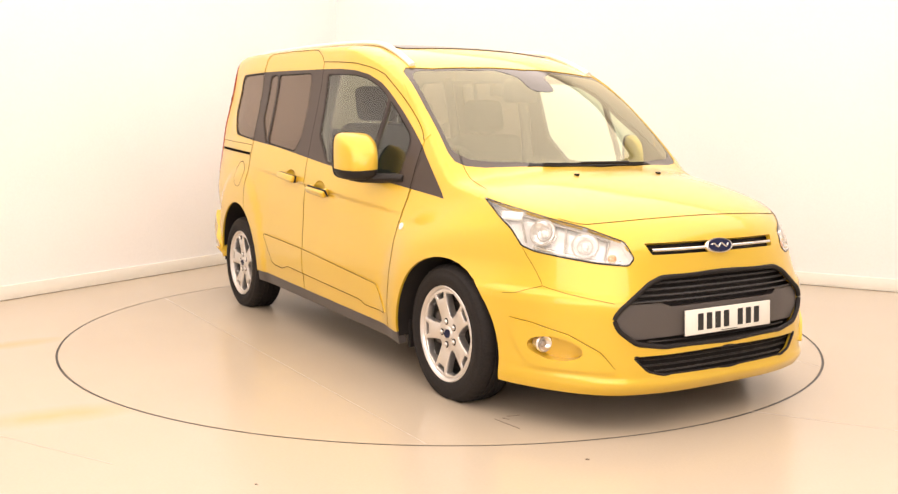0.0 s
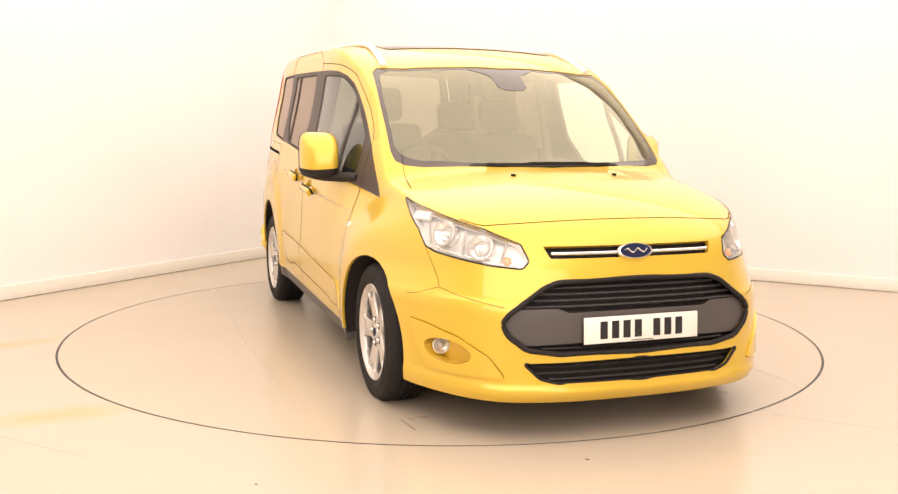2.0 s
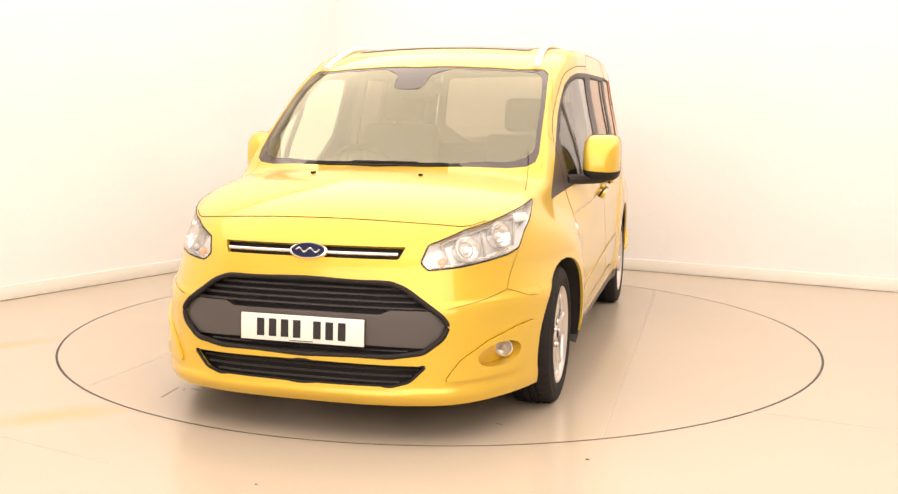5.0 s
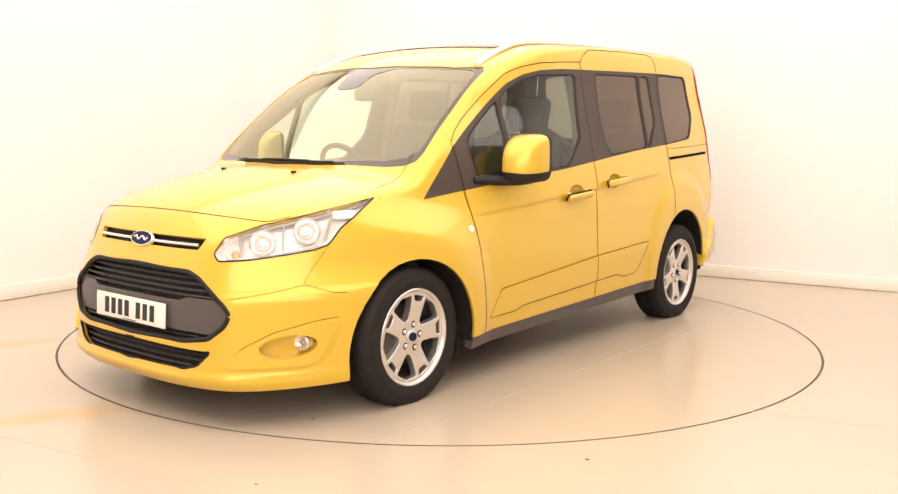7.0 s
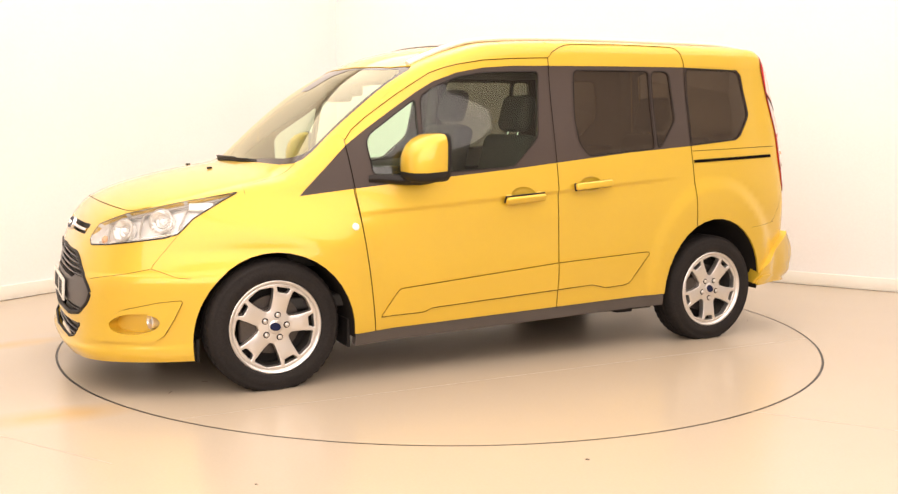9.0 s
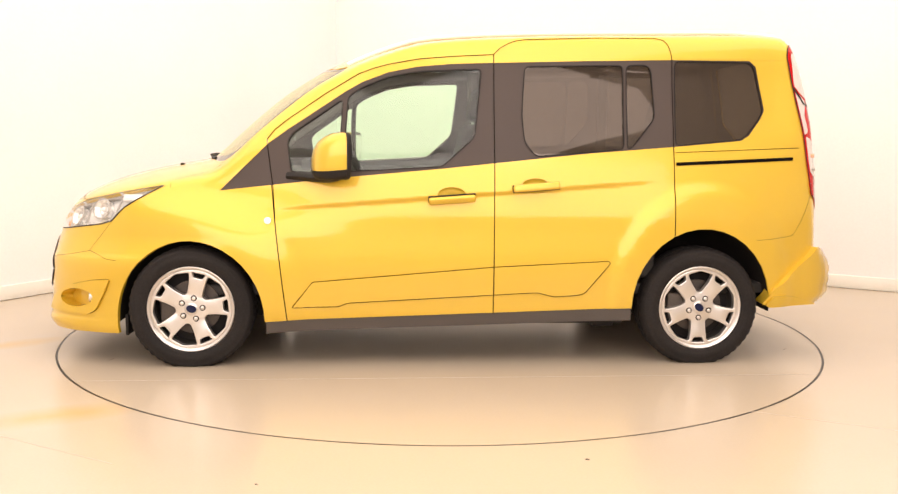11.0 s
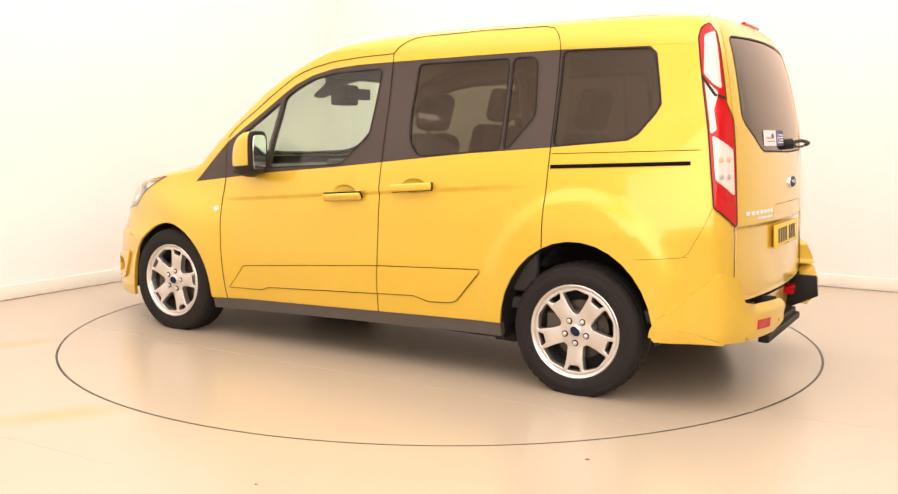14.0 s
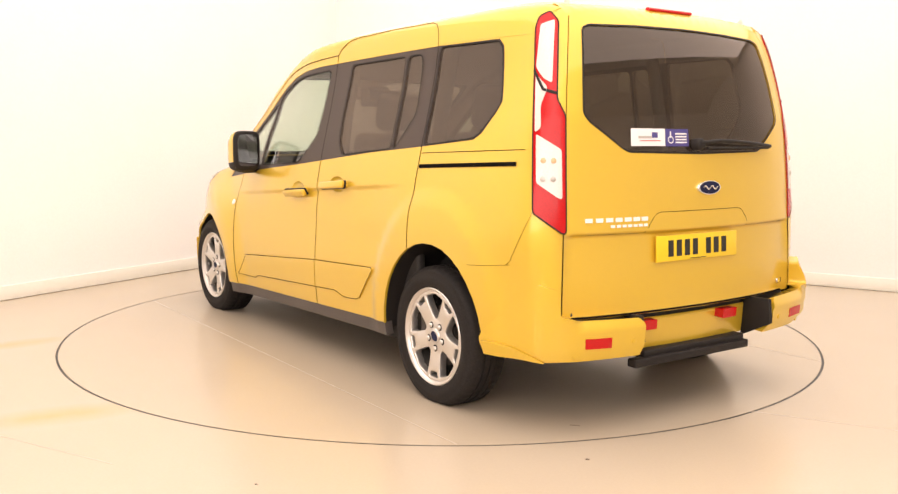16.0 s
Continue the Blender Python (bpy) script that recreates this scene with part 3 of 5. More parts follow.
FOG_PANEL = [(26.6, 0.258), (29.7, 0.339), (35.6, 0.404), (43.0, 0.440), (48.5, 0.452), (46.6, 0.37), (44.2, 0.285), (42.0, 0.262)]
FOG_POCKET = [(38.2 + 5.3 * math.cos(a) + 0.8 * math.sin(a), 0.343 + 0.048 * math.sin(a)) for a in np.linspace(0, 2 * math.pi, 25)[:-1]]
REAR_GLASS = [(0, 1.668), (21.4, 1.664), (37.0, 1.655), (38.9, 1.64), (38.5, 1.295), (37.0, 1.261), (28.0, 1.154), (26.2, 1.142), (0, 1.135)]
TAIL_LAMP = [(47.0, 1.700), (49.4, 1.678), (50.2, 1.634), (48.7, 0.902), (42.6, 0.818), (41.9, 0.824), (42.6, 1.282), (44.5, 1.349), (44.9, 1.660)]
MOULDING = [(0.817, 0.314), (0.709, 0.447), (-0.229, 0.524), (-0.828, 0.554), (-0.837, 0.542), (-0.704, 0.384), (-0.669, 0.374), (-0.542, 0.366),
            (-0.453, 0.389), (-0.231, 0.377), (0.531, 0.337), (0.576, 0.318)]


ROOF_SEAM = [(0.944, 1.172), (0.905, 1.222), (0.83, 1.281), (0.65, 1.405), (0.473, 1.513), (0.40, 1.540), (0.324, 1.561), (0.174, 1.589), (-0.02, 1.606), (-0.225, 1.618)]
SLIDE_TOP = [(-0.225, 1.618), (-0.255, 1.650), (-0.300, 1.676), (-0.345, 1.692), (-0.40, 1.699), (-0.744, 1.713), (-1.08, 1.717), (-1.125, 1.706), (-1.15, 1.680), (-1.163, 1.645), (-1.17, 1.603)]
HANDLES = ((-0.003, 0.889), (-0.438, 0.936))


def cup_ring(x, z, k=1.0, n=28):
    """The oval edge of a handle's recess, in the side view."""
    return [(x + 0.074 * k * math.cos(a), z + 0.006 + 0.041 * k * math.sin(a)) for a in np.linspace(0, 2 * math.pi, n + 1)[:-1]]


def mirrored(half):
    """A whole outline from its left half, whose first and last points lie in the middle."""
    return half + [(u, -v) for u, v in half[-2:0:-1]]


def mirrored_deg(half):
    return half + [(-u, v) for u, v in half[-2:0:-1]]


def body_panels(car):
    seam, upper, back, bottom, front, top = nose_outline()
    half = seam + upper + back + bottom
    rear_seam, rear_upper, rear_back, rear, rear_top = tail_outline()
    # flank
    xs = np.linspace(1.44, -1.84, 70)
    roofline = [(float(x), float(z)) for x, _, z in gutter(xs)]
    nose_edge = [(float(nose_back(z)), float(z)) for z in edge_levels(top) if z >= 0.445]
    flank = (roofline + [(-1.84, z) for z in np.linspace(rear_top - 0.05, 0.30, 10)] + [(-1.72, 0.30)] + arch_points(1, 180, 0)
             + [(-0.954, 0.305), (0.947, 0.243)] + arch_points(0, 180, 28) + nose_edge)
    two = [PAINT, LINING]
    cups = [cup_ring(x, z) for x, z in HANDLES]
    s1, n1 = (0.875, 0.55), (0.993, -0.114)
    neg = lambda n: (-n[0], -n[1])
    shift = lambda p, n, d: (p[0] + n[0] * d, p[1] + n[1] * d)
    for name, clips in (("front_wing", [(shift(s1, n1, 0.0025), neg(n1))]),
                        ("front_door", [(shift(s1, n1, -0.0025), n1), ((-0.2225, 0), (-1, 0))]),
                        ("sliding_door", [((-0.2275, 0), (1, 0)), ((-1.1675, 0), (-1, 0))]),
                        ("rear_wing", [((-1.1725, 0), (1, 0))])):
        both(name, car, "", flank, on_side, [BAND, *cups], du=0.045, dv=0.012, mats=two, clips=clips)
    rim = [(float(x), float(z)) for x, _, z in gutter(np.linspace(0.97, -1.835, 60))]
    rail = rim + [(-1.835, 1.612), (-1.19, 1.612)] + SLIDE_TOP[::-1] + ROOF_SEAM[-2::-1]
    both("cant_rail", car, "", rail, on_side, du=0.045, dv=0.02, offset=0.0016, thick=0.005, mats=two)
    # top
    left = [(float(x), float(EDGE_Y(x))) for x in np.linspace(front[-1][0] - 0.02, rear[-1][0] + 0.012, 60)]
    outline = mirrored([(front[0][0], 0.0)] + front[1:] + left + rear[::-1][:-1] + [(rear[0][0], 0.0)])
    hole = mirrored(SCREEN)
    child("hood", sheet(outline, on_top, [hole], 0.05, 0.06, mats=[PAINT, PLASTIC], clips=[((1.0925, 0), (-1, 0))]), car)
    child("roof", sheet(outline, on_top, [hole], 0.05, 0.06, mats=two, clips=[((1.0925, 0), (1, 0))]), car)
    glass_roof = soften(mirrored([(0.29, 0), (0.26, 0.52), (-0.85, 0.52), (-0.85, 0)]), 0.06)
    child("roof_glass", sheet(glass_roof, on_top, du=0.06, dv=0.07, offset=0.004, thick=0.005, mats=[ROOF_GLASS]), car, "dark panoramic roof glass")
    # nose
    full = [(0, seam[0][1])] + half[1:] + [(0, half[-1][1])]
    lamps = [soften(HEADLAMP, 0.012, 0.02), soften([(-u, v) for u, v in HEADLAMP], 0.012, 0.02)]
    grille, slot, lower = (soften(mirrored_deg(h), r, 0.02) for h, r in ((GRILLE, 0.02), (SLOT, 0.008), (LOWER, 0.015)))
    pockets = [FOG_POCKET, [(-u, v) for u, v in FOG_POCKET]]
    child("front_bumper", sheet(mirrored_deg(full), on_nose, lamps + [grille, slot, lower] + pockets, 1.6, 0.013, 0.02, mats=[PAINT, PLASTIC], thick=0.02), car)
    # tail
    rhalf = [(0, 1.685)] + rear_seam[1:] + rear_upper + rear_back
    tail = mirrored_deg(rhalf + [(38, 0.30), (20, 0.30), (0, 0.30)])
    glass = soften(mirrored_deg(REAR_GLASS), 0.015, 0.02)
    child("tailgate", sheet(tail, on_tail, [glass], 2.5, 0.016, 0.02, mats=two, clips=[((42.3, 1), (1, 0)), ((-42.3, 1), (-1, 0)), ((0, 0.472), (0, -1))]), car)
    for name, clips in (("rear_pillar", [((42.55, 1), (-1, 0))]), ("rear_pillar", [((-42.55, 1), (1, 0))])):
        child(name, sheet(tail, on_tail, [], 2.5, 0.035, 0.02, mats=two, clips=clips), car)
    child("rear_panel", sheet([(30, 0.30), (30, 0.468), (-30, 0.468), (-30, 0.30)], on_tail, du=3, dv=0.04, squeeze=0.02, offset=-0.05, mats=[PAINT]), car)


def window_band(car):
    """Black pillars with real panes between them."""
    holes = [soften(h, 0.03) for h in (GLASS_FRONT_QUARTER, GLASS_FRONT, GLASS_SLIDING, GLASS_SLIDING_REAR, GLASS_QUARTER)]
    for trim in both("pillar_trim", car, "satin black pillar and window trim", BAND, on_side, holes, du=0.06, dv=0.05, offset=-0.003, thick=0.02, mats=[BLACK_TRIM]):
        pass
    for pts, mat, label in ((GLASS_FRONT_QUARTER, CLEAR_GLASS, "clear glass"), (GLASS_FRONT, CLEAR_GLASS, "clear glass"), (GLASS_SLIDING, TINT_GLASS, "dark privacy glass"),
                            (GLASS_SLIDING_REAR, TINT_GLASS, "dark privacy glass"), (GLASS_QUARTER, TINT_GLASS, "dark privacy glass")):
        for ob in both("window", car, label, soften(pts, 0.03), on_side, du=0.08, dv=0.08, offset=-0.007, thick=0, mats=[mat]):
            ob.visible_shadow = False
    for m in (False, True):                                               # rubber seals round the panes
        for pts in holes:
            groove("window_seal", pts, on_side, car, 0.006, PLASTIC, m, 0.001, closed=True)
    frit = mirrored(SCREEN)
    clear = soften(mirrored(SCREEN_CLEAR), 0.05)
    child("windscreen_border", sheet(frit, on_top, [clear], 0.06, 0.06, offset=-0.004, thick=0.004, mats=[FRIT]), car, "black printed windscreen border")
    w = child("windscreen", sheet(clear, on_top, du=0.06, dv=0.06, offset=-0.005, thick=0, mats=[SCREEN_GLASS]), car, "clear curved windscreen")
    w.visible_shadow = False
    mask = soften(mirrored([(0.70, 0.0), (0.692, 0.19), (0.745, 0.115), (0.775, 0.088), (0.868, 0.082), (0.892, 0.055), (0.896, 0.0)]), 0.02)
    child("sensor_mask", sheet(mask, on_top, du=0.05, dv=0.05, offset=-0.0035, thick=0.003, mats=[FRIT]), car, "black printed sensor mask on the windscreen")
    g = child("rear_window", sheet(soften(mirrored_deg(REAR_GLASS), 0.015, 0.02), on_tail, du=3, dv=0.06, squeeze=0.02, offset=-0.003, thick=0, mats=[REAR_TINT]), car, "dark tinted tailgate glass")
    g.visible_shadow = False
    groove("window_seal", soften(mirrored_deg(REAR_GLASS), 0.015, 0.02), on_tail, car, 0.008, PLASTIC, squeeze=0.02, closed=True)


def shut_lines(car):
    """Grooves that are not gaps between panels, and shade strips at the tailgate's steps."""
    for m in (False, True):
        groove("door_seam", ROOF_SEAM, on_side, car, 0.0036, DARK_GAP, m, 0.0026)
        groove("door_seam", SLIDE_TOP, on_side, car, 0.0034, DARK_GAP, m, 0.0026)
        groove("side_rail_slot", [(-1.18, 1.06), (-1.825, 1.091)], on_side, car, 0.018, DARK_GAP, m, 0.003)
        groove("waist_seam", [(-1.18, 1.12), (-1.86, 1.149)], on_side, car, 0.003, DARK_GAP, m)
        s = -1 if m else 1
        groove("door_seam", [(0.944, 1.148), (0.912, 0.93), (0.893, 0.71), (0.84, 0.246)], on_side, car, 0.0038, DARK_GAP, m)
        groove("door_seam", [(-0.225, 1.618), (-0.225, 0.277)], on_side, car, 0.0038, DARK_GAP, m)
        groove("door_seam", [(-1.17, 1.603), (-1.17, 0.69)], on_side, car, 0.0038, DARK_GAP, m)
        groove("wing_seam", [(s * 46.0, 0.742), (s * 44.4, 0.70), (s * 42.4, 0.645), (s * 41.2, 0.605), (s * 41.0, 0.590)], on_nose, car, 0.0016, squeeze=0.02)
        groove("bumper_seam", [(s * 27.2, 0.536), (s * 29.7, 0.546), (s * 35.7, 0.566), (s * 41.0, 0.590), (s * 44.0, 0.572), (s * 47, 0.552), (s * 50.0, 0.548)], on_nose, car, 0.0018, squeeze=0.02)
        groove("bumper_seam", [(-1.615, 0.664), (-1.72, 0.672), (-1.836, 0.686)], on_side, car, 0.0016, mirror=m)
        groove("bumper_seam", [(s * 54.6, 0.687), (s * 53.6, 0.705), (s * 52.4, 0.755), (s * 50.6, 0.83), (s * 48.9, 0.900)], on_tail, car, 0.0015, squeeze=0.02)
        hood_side = [(1.10, s * 0.678), (1.16, s * 0.692), (1.22, s * 0.70), (1.30, s * 0.712), (1.42, s * 0.73)]
        groove("hood_seam", hood_side, on_top, car, 0.0024)
    groove("hood_edge", [(d, float(hood_seam(d)) + 0.001) for d in np.linspace(-38, 38, 39)], on_nose, car, 0.0036, squeeze=0.02)
    groove("tailgate_gap", [(41.8, 0.475), (-41.8, 0.475)], on_tail, car, 0.009, squeeze=0.02)
    for q in (42.42, -42.42):
        groove("tailgate_gap", [(q, 0.83), (q, 0.475)], on_tail, car, 0.005, squeeze=0.02)
    # dark strips along the tailgate's steps: the creases' shade put into colour
    groove("tailgate_step_shade", [(41.5, 0.810), (21, 0.810)], on_tail, car, 0.0022, DARK_GAP, squeeze=0.02)
    groove("tailgate_step_shade", [(-21, 0.810), (-41.5, 0.810)], on_tail, car, 0.0022, DARK_GAP, squeeze=0.02)
    groove("tailgate_step_shade", [(21, 0.810), (19.6, 0.85), (17.8, 0.884), (16.2, 0.892), (-16.2, 0.892), (-17.8, 0.884), (-19.6, 0.85), (-21, 0.810)], on_tail, car, 0.0022, squeeze=0.02)
    for m, x in ((True, -1.32),):
        groove("filler_flap", [(x + 0.085 * math.cos(a), 0.92 + 0.085 * math.sin(a)) for a in np.linspace(0, 2 * math.pi, 25)], on_side, car, 0.004, mirror=m)


def front_end(car):
    """Grilles, badge, lamps and plate."""
    dark = [PLASTIC]
    child("grille_back", sheet(mirrored_deg([(0, 0.66), (29, 0.66), (29, 0.33), (0, 0.33)]), on_nose, du=3, dv=0.05, squeeze=0.02, offset=-0.055, mats=dark), car, "black grille backing")
    child("grille_back", sheet(mirrored_deg([(0, 0.79), (22, 0.79), (22, 0.70), (0, 0.70)]), on_nose, du=3, dv=0.05, squeeze=0.02, offset=-0.03, mats=dark), car)
    child("grille_back", sheet(mirrored_deg([(0, 0.335), (25.5, 0.335), (25.5, 0.215), (0, 0.215)]), on_nose, du=3, dv=0.05, squeeze=0.02, offset=-0.05, mats=dark), car)
    ring = soften(mirrored_deg(GRILLE), 0.02, 0.02)
    p = on_nose(np.array([q[0] for q in ring]), np.array([q[1] for q in ring]))
    tube_part("grille_frame", [tuple(q) for q in p - outward(p) * 0.004], 0.011, PLASTIC, car, "black grille surround", closed=True)
    low = soften(mirrored_deg(LOWER), 0.015, 0.02)
    p = on_nose(np.array([q[0] for q in low]), np.array([q[1] for q in low]))
    tube_part("grille_frame", [tuple(q) for q in p - outward(p) * 0.004], 0.006, PLASTIC, car, closed=True)
    bar = mirrored_deg([(0, 0.516), (15.0, 0.514), (17, 0.533), (24.6, 0.530), (26.6, 0.497), (27.0, 0.474), (26.2, 0.430), (23.2, 0.384), (13, 0.392), (0, 0.394)])
    child("bumper_bar", sheet(bar, on_nose, du=2, dv=0.03, squeeze=0.02, offset=-0.018, thick=0.05, mats=[GREY_BAR], dome=0.014), car, "dark grey grained bumper bar")
    for z, w in ((0.613, 18.5), (0.589, 20.5), (0.565, 22.3), (0.541, 24.0)):
        d = np.linspace(-w, w, 24)
        p = on_nose(d, 0 * d + z)
        tube_part("slat", [tuple(q) for q in p - outward(p) * 0.018], 0.0085, SLAT_BLACK, car, flat=0.55, steps=10)
    for z, w in ((0.372, 20), (0.300, 22.0), (0.275, 20.8), (0.251, 18.5)):
        d = np.linspace(-w, w, 24)
        p = on_nose(d, 0 * d + z)
        tube_part("slat", [tuple(q) for q in p - outward(p) * 0.026], 0.006, SLAT_BLACK, car, flat=0.7, steps=8)
    for s in (-1, 1):                                                    # chrome blades beside the badge
        d = np.linspace(4.2, 18.4, 12) * s
        p = on_nose(d, 0 * d + 0.741)
        tube_part("grille_blade", [tuple(q) for q in p - outward(p) * 0.004], 0.011, CHROME, car, "chrome grille blade", flat=0.7)
    badge(car, frame_on(on_nose, 0, 0.741, 0.004), 0.082)
    plate(car, frame_on(on_nose, 0, 0.441, 0.002), 0.524, 0.106, PLATE_WHITE, "white front number plate with dark bars")
    for s in (1, -1):
        headlamp(car, s)
        fog_lamp(car, s)
        p, n = point_on(on_top, 1.483, s * 0.262, 0.004)
        box_part("washer_jet", (p.x - 0.012, p.x + 0.012, p.y - 0.008, p.y + 0.008, p.z - 0.006, p.z + 0.005), PLASTIC, car, bevel=0.003)


def badge(car, m, wide):
    """An oval enamel badge with a bright rim and a wavy bright line."""
    oval = m @ Matrix.Diagonal((1, 1, 0.42, 1))
    b = disc_part("badge", [(wide, -0.006), (wide, 0.006), (wide * 0.96, 0.009)], CHROME, car, oval, "oval chrome-rimmed badge")
    disc_part("enamel", [(wide * 0.88, 0.004), (wide * 0.86, 0.011)], BADGE_BLUE, b, oval, "dark blue enamel")
    wave = [m @ Vector((wide * (0.62 - 0.0517 * i), 0.0118, wide * 0.10 * math.sin(i * 0.55))) for i in range(25)]
    tube_part("badge_mark", wave, wide * 0.045, CHROME, b, steps=6)


def plate(car, m, w, h, mat, label):
    """A number plate whose characters are plain bars."""
    bm = bmesh.new()
    box(bm, -w / 2, w / 2, -0.004, 0.004, -h / 2, h / 2, m)
    pl = part("number_plate", bm, mat, car, label, bevel=0.002)
    k = w / 0.524
    for i in range(7):
        u = (0.175 - i * 0.052 - (0.034 if i > 3 else 0)) * k
        bm = bmesh.new()
        box(bm, u - 0.016 * k, u + 0.016 * k, 0.0041, 0.0056, -0.035 * k, 0.035 * k, m @ pose(0, 0, 0))
        part("bar", bm, INK, pl)
    bm = bmesh.new()
    box(bm, -0.05, 0.05, 0.0041, 0.005, -h * 0.46, -h * 0.43, m)
    part("bar", bm, INK, pl)


def headlamp(car, s):
    pts = [(s * u, v) for u, v in HEADLAMP]
    round_pts = soften(pts, 0.012, 0.02)
    hl = child("headlamp", sheet(round_pts, on_nose, du=2.5, dv=0.03, squeeze=0.02, offset=-0.045, thick=0.004, mats=[LAMP_BOWL]), car, "clear headlamp with bright reflectors")
    cover = child("cover", sheet(round_pts, on_nose, du=2.5, dv=0.03, squeeze=0.02, offset=0.002, thick=0, mats=[LAMP_GLASS]), hl, "clear lens cover")
    cover.visible_shadow = False
    p = on_nose(np.array([q[0] for q in round_pts]), np.array([q[1] for q in round_pts]))
    n = outward(p)
    verts, faces = [], []
    for i in range(len(p)):                                              # side walls of the housing
        verts += [p[i] + n[i] * 0.001, p[i] - n[i] * 0.047]
        j = (i + 1) % len(p)
        faces.append((2 * i, 2 * j, 2 * j + 1, 2 * i + 1))
    child("housing", mesh_of("housing", verts, faces, [LAMP_BOWL]), hl)
    groove("lamp_seal", round_pts, on_nose, hl, 0.007, PLASTIC, squeeze=0.02, closed=True)
    for u, v, r in ((41.5, 0.806, 0.048), (32.5, 0.762, 0.047)):
        m = frame_on(on_nose, u, v, -0.043, s)
        bowl = disc_part("reflector", [(r * 1.12, 0.0), (r * 1.12, 0.032), (r, 0.034), (r * 0.75, 0.016), (r * 0.3, 0.004), (0.002, 0.003)], LAMP_CHROME, hl, m, "round chrome reflector")
        disc_part("bulb", [(0.014, 0.0), (0.014, 0.02), (0.008, 0.026)], LAMP_BOWL, bowl, m, steps=16)
        ring = [m @ Vector((r * 1.13 * math.cos(a), 0.033, r * 1.13 * math.sin(a))) for a in np.linspace(0, 2 * math.pi, 37)[:-1]]
        tube_part("bezel_ring", ring, 0.0035, LAMP_GREY, bowl, "grey ring", closed=True, steps=8)
        ring = [m @ Vector((r * 0.62 * math.cos(a), 0.014, r * 0.62 * math.sin(a))) for a in np.linspace(0, 2 * math.pi, 37)[:-1]]
        tube_part("bezel_ring", ring, 0.0022, LAMP_GREY, bowl, closed=True, steps=8)
    m = frame_on(on_nose, 27.0, 0.715, -0.03, s)
    disc_part("indicator", [(0.018, 0), (0.018, 0.010), (0.011, 0.016)], AMBER, hl, m, "amber indicator bulb", 16)
    m = frame_on(on_nose, 50.0, 0.873, -0.035, s)
    bm = bmesh.new()
    box(bm, -0.06, 0.05, 0, 0.02, -0.02, 0.02, m)
    part("side_light", bm, LAMP_BOWL, hl, bevel=0.006)
    for u0, z0, u1, z1 in ((36.9, 0.722, 36.4, 0.838), (28.6, 0.700, 27.2, 0.788), (45.6, 0.76, 47.6, 0.885)):   # ribs between the chambers
        k = np.linspace(0, 1, 6)
        p = on_nose(s * (u0 + (u1 - u0) * k), z0 + (z1 - z0) * k)
        tube_part("rib", [tuple(q) for q in p - outward(p) * 0.024], 0.005, LAMP_GREY, hl)
    d = np.linspace(27, 54, 16)                                          # dark upper bezel
    p = on_nose(d * s, np.interp(d, (24.4, 32.3, 46.3, 58.6), (0.768, 0.822, 0.882, 0.922)))
    tube_part("bezel", [tuple(q) for q in p - outward(p) * 0.022], 0.006, LAMP_GREY, hl)
    d = np.linspace(25, 44, 12)                                          # bright lower bezel
    z = np.interp(d, (24, 30.3, 42.9, 46), (0.70, 0.705, 0.742, 0.76))
    p = on_nose(d * s, z)
    tube_part("bezel", [tuple(q) for q in p - outward(p) * 0.03], 0.007, LAMP_CHROME, hl)


def fog_lamp(car, s):
    pts = soften([(s * u, v) for u, v in FOG_PANEL], 0.02, 0.02)
    pocket = [(s * u, v) for u, v in FOG_POCKET]
    pan = child("fog_lamp_surround", sheet(pts, on_nose, [pocket], 2, 0.03, 0.02, offset=0.014, thick=0.018, mats=[PAINT]), car, "raised yellow fog lamp surround")
    # dark strip added round the panel as shade along its raised edge
    groove("surround_edge_shade", pts, on_nose, pan, 0.003, DARK_GAP, squeeze=0.02, closed=True, lift=0.002)
    child("pocket", sheet(pocket, on_nose, du=2, dv=0.03, squeeze=0.02, offset=-0.055, thick=0.004, mats=[PAINT]), pan)
    p = on_nose(np.array([q[0] for q in pocket]), np.array([q[1] for q in pocket]))
    n = outward(p)
    verts, faces = [], []
    for i in range(len(p)):
        verts += [p[i] + n[i] * 0.0125, p[i] - n[i] * 0.057]
        j = (i + 1) % len(p)
        faces.append((2 * i, 2 * j, 2 * j + 1, 2 * i + 1))
    child("pocket_wall", mesh_of("pocket_wall", verts, faces, [PAINT]), pan)
    at, _ = point_on(on_nose, 41.6, 0.350, -0.044)
    m = Matrix.Translation((at.x, s * at.y, at.z)) @ Vector((1, s * 0.2, 0)).to_track_quat("Y", "Z").to_matrix().to_4x4()
    lamp_ob = disc_part("fog_lamp", [(0.036, -0.02), (0.037, 0.02), (0.032, 0.024), (0.026, 0.014), (0.010, 0.008), (0.001, 0.007)], LAMP_CHROME, pan, m, "round chrome fog lamp")
    disc_part("bulb", [(0.012, 0.005), (0.012, 0.018), (0.008, 0.021)], LAMP_GREY, lamp_ob, m, "", 16)


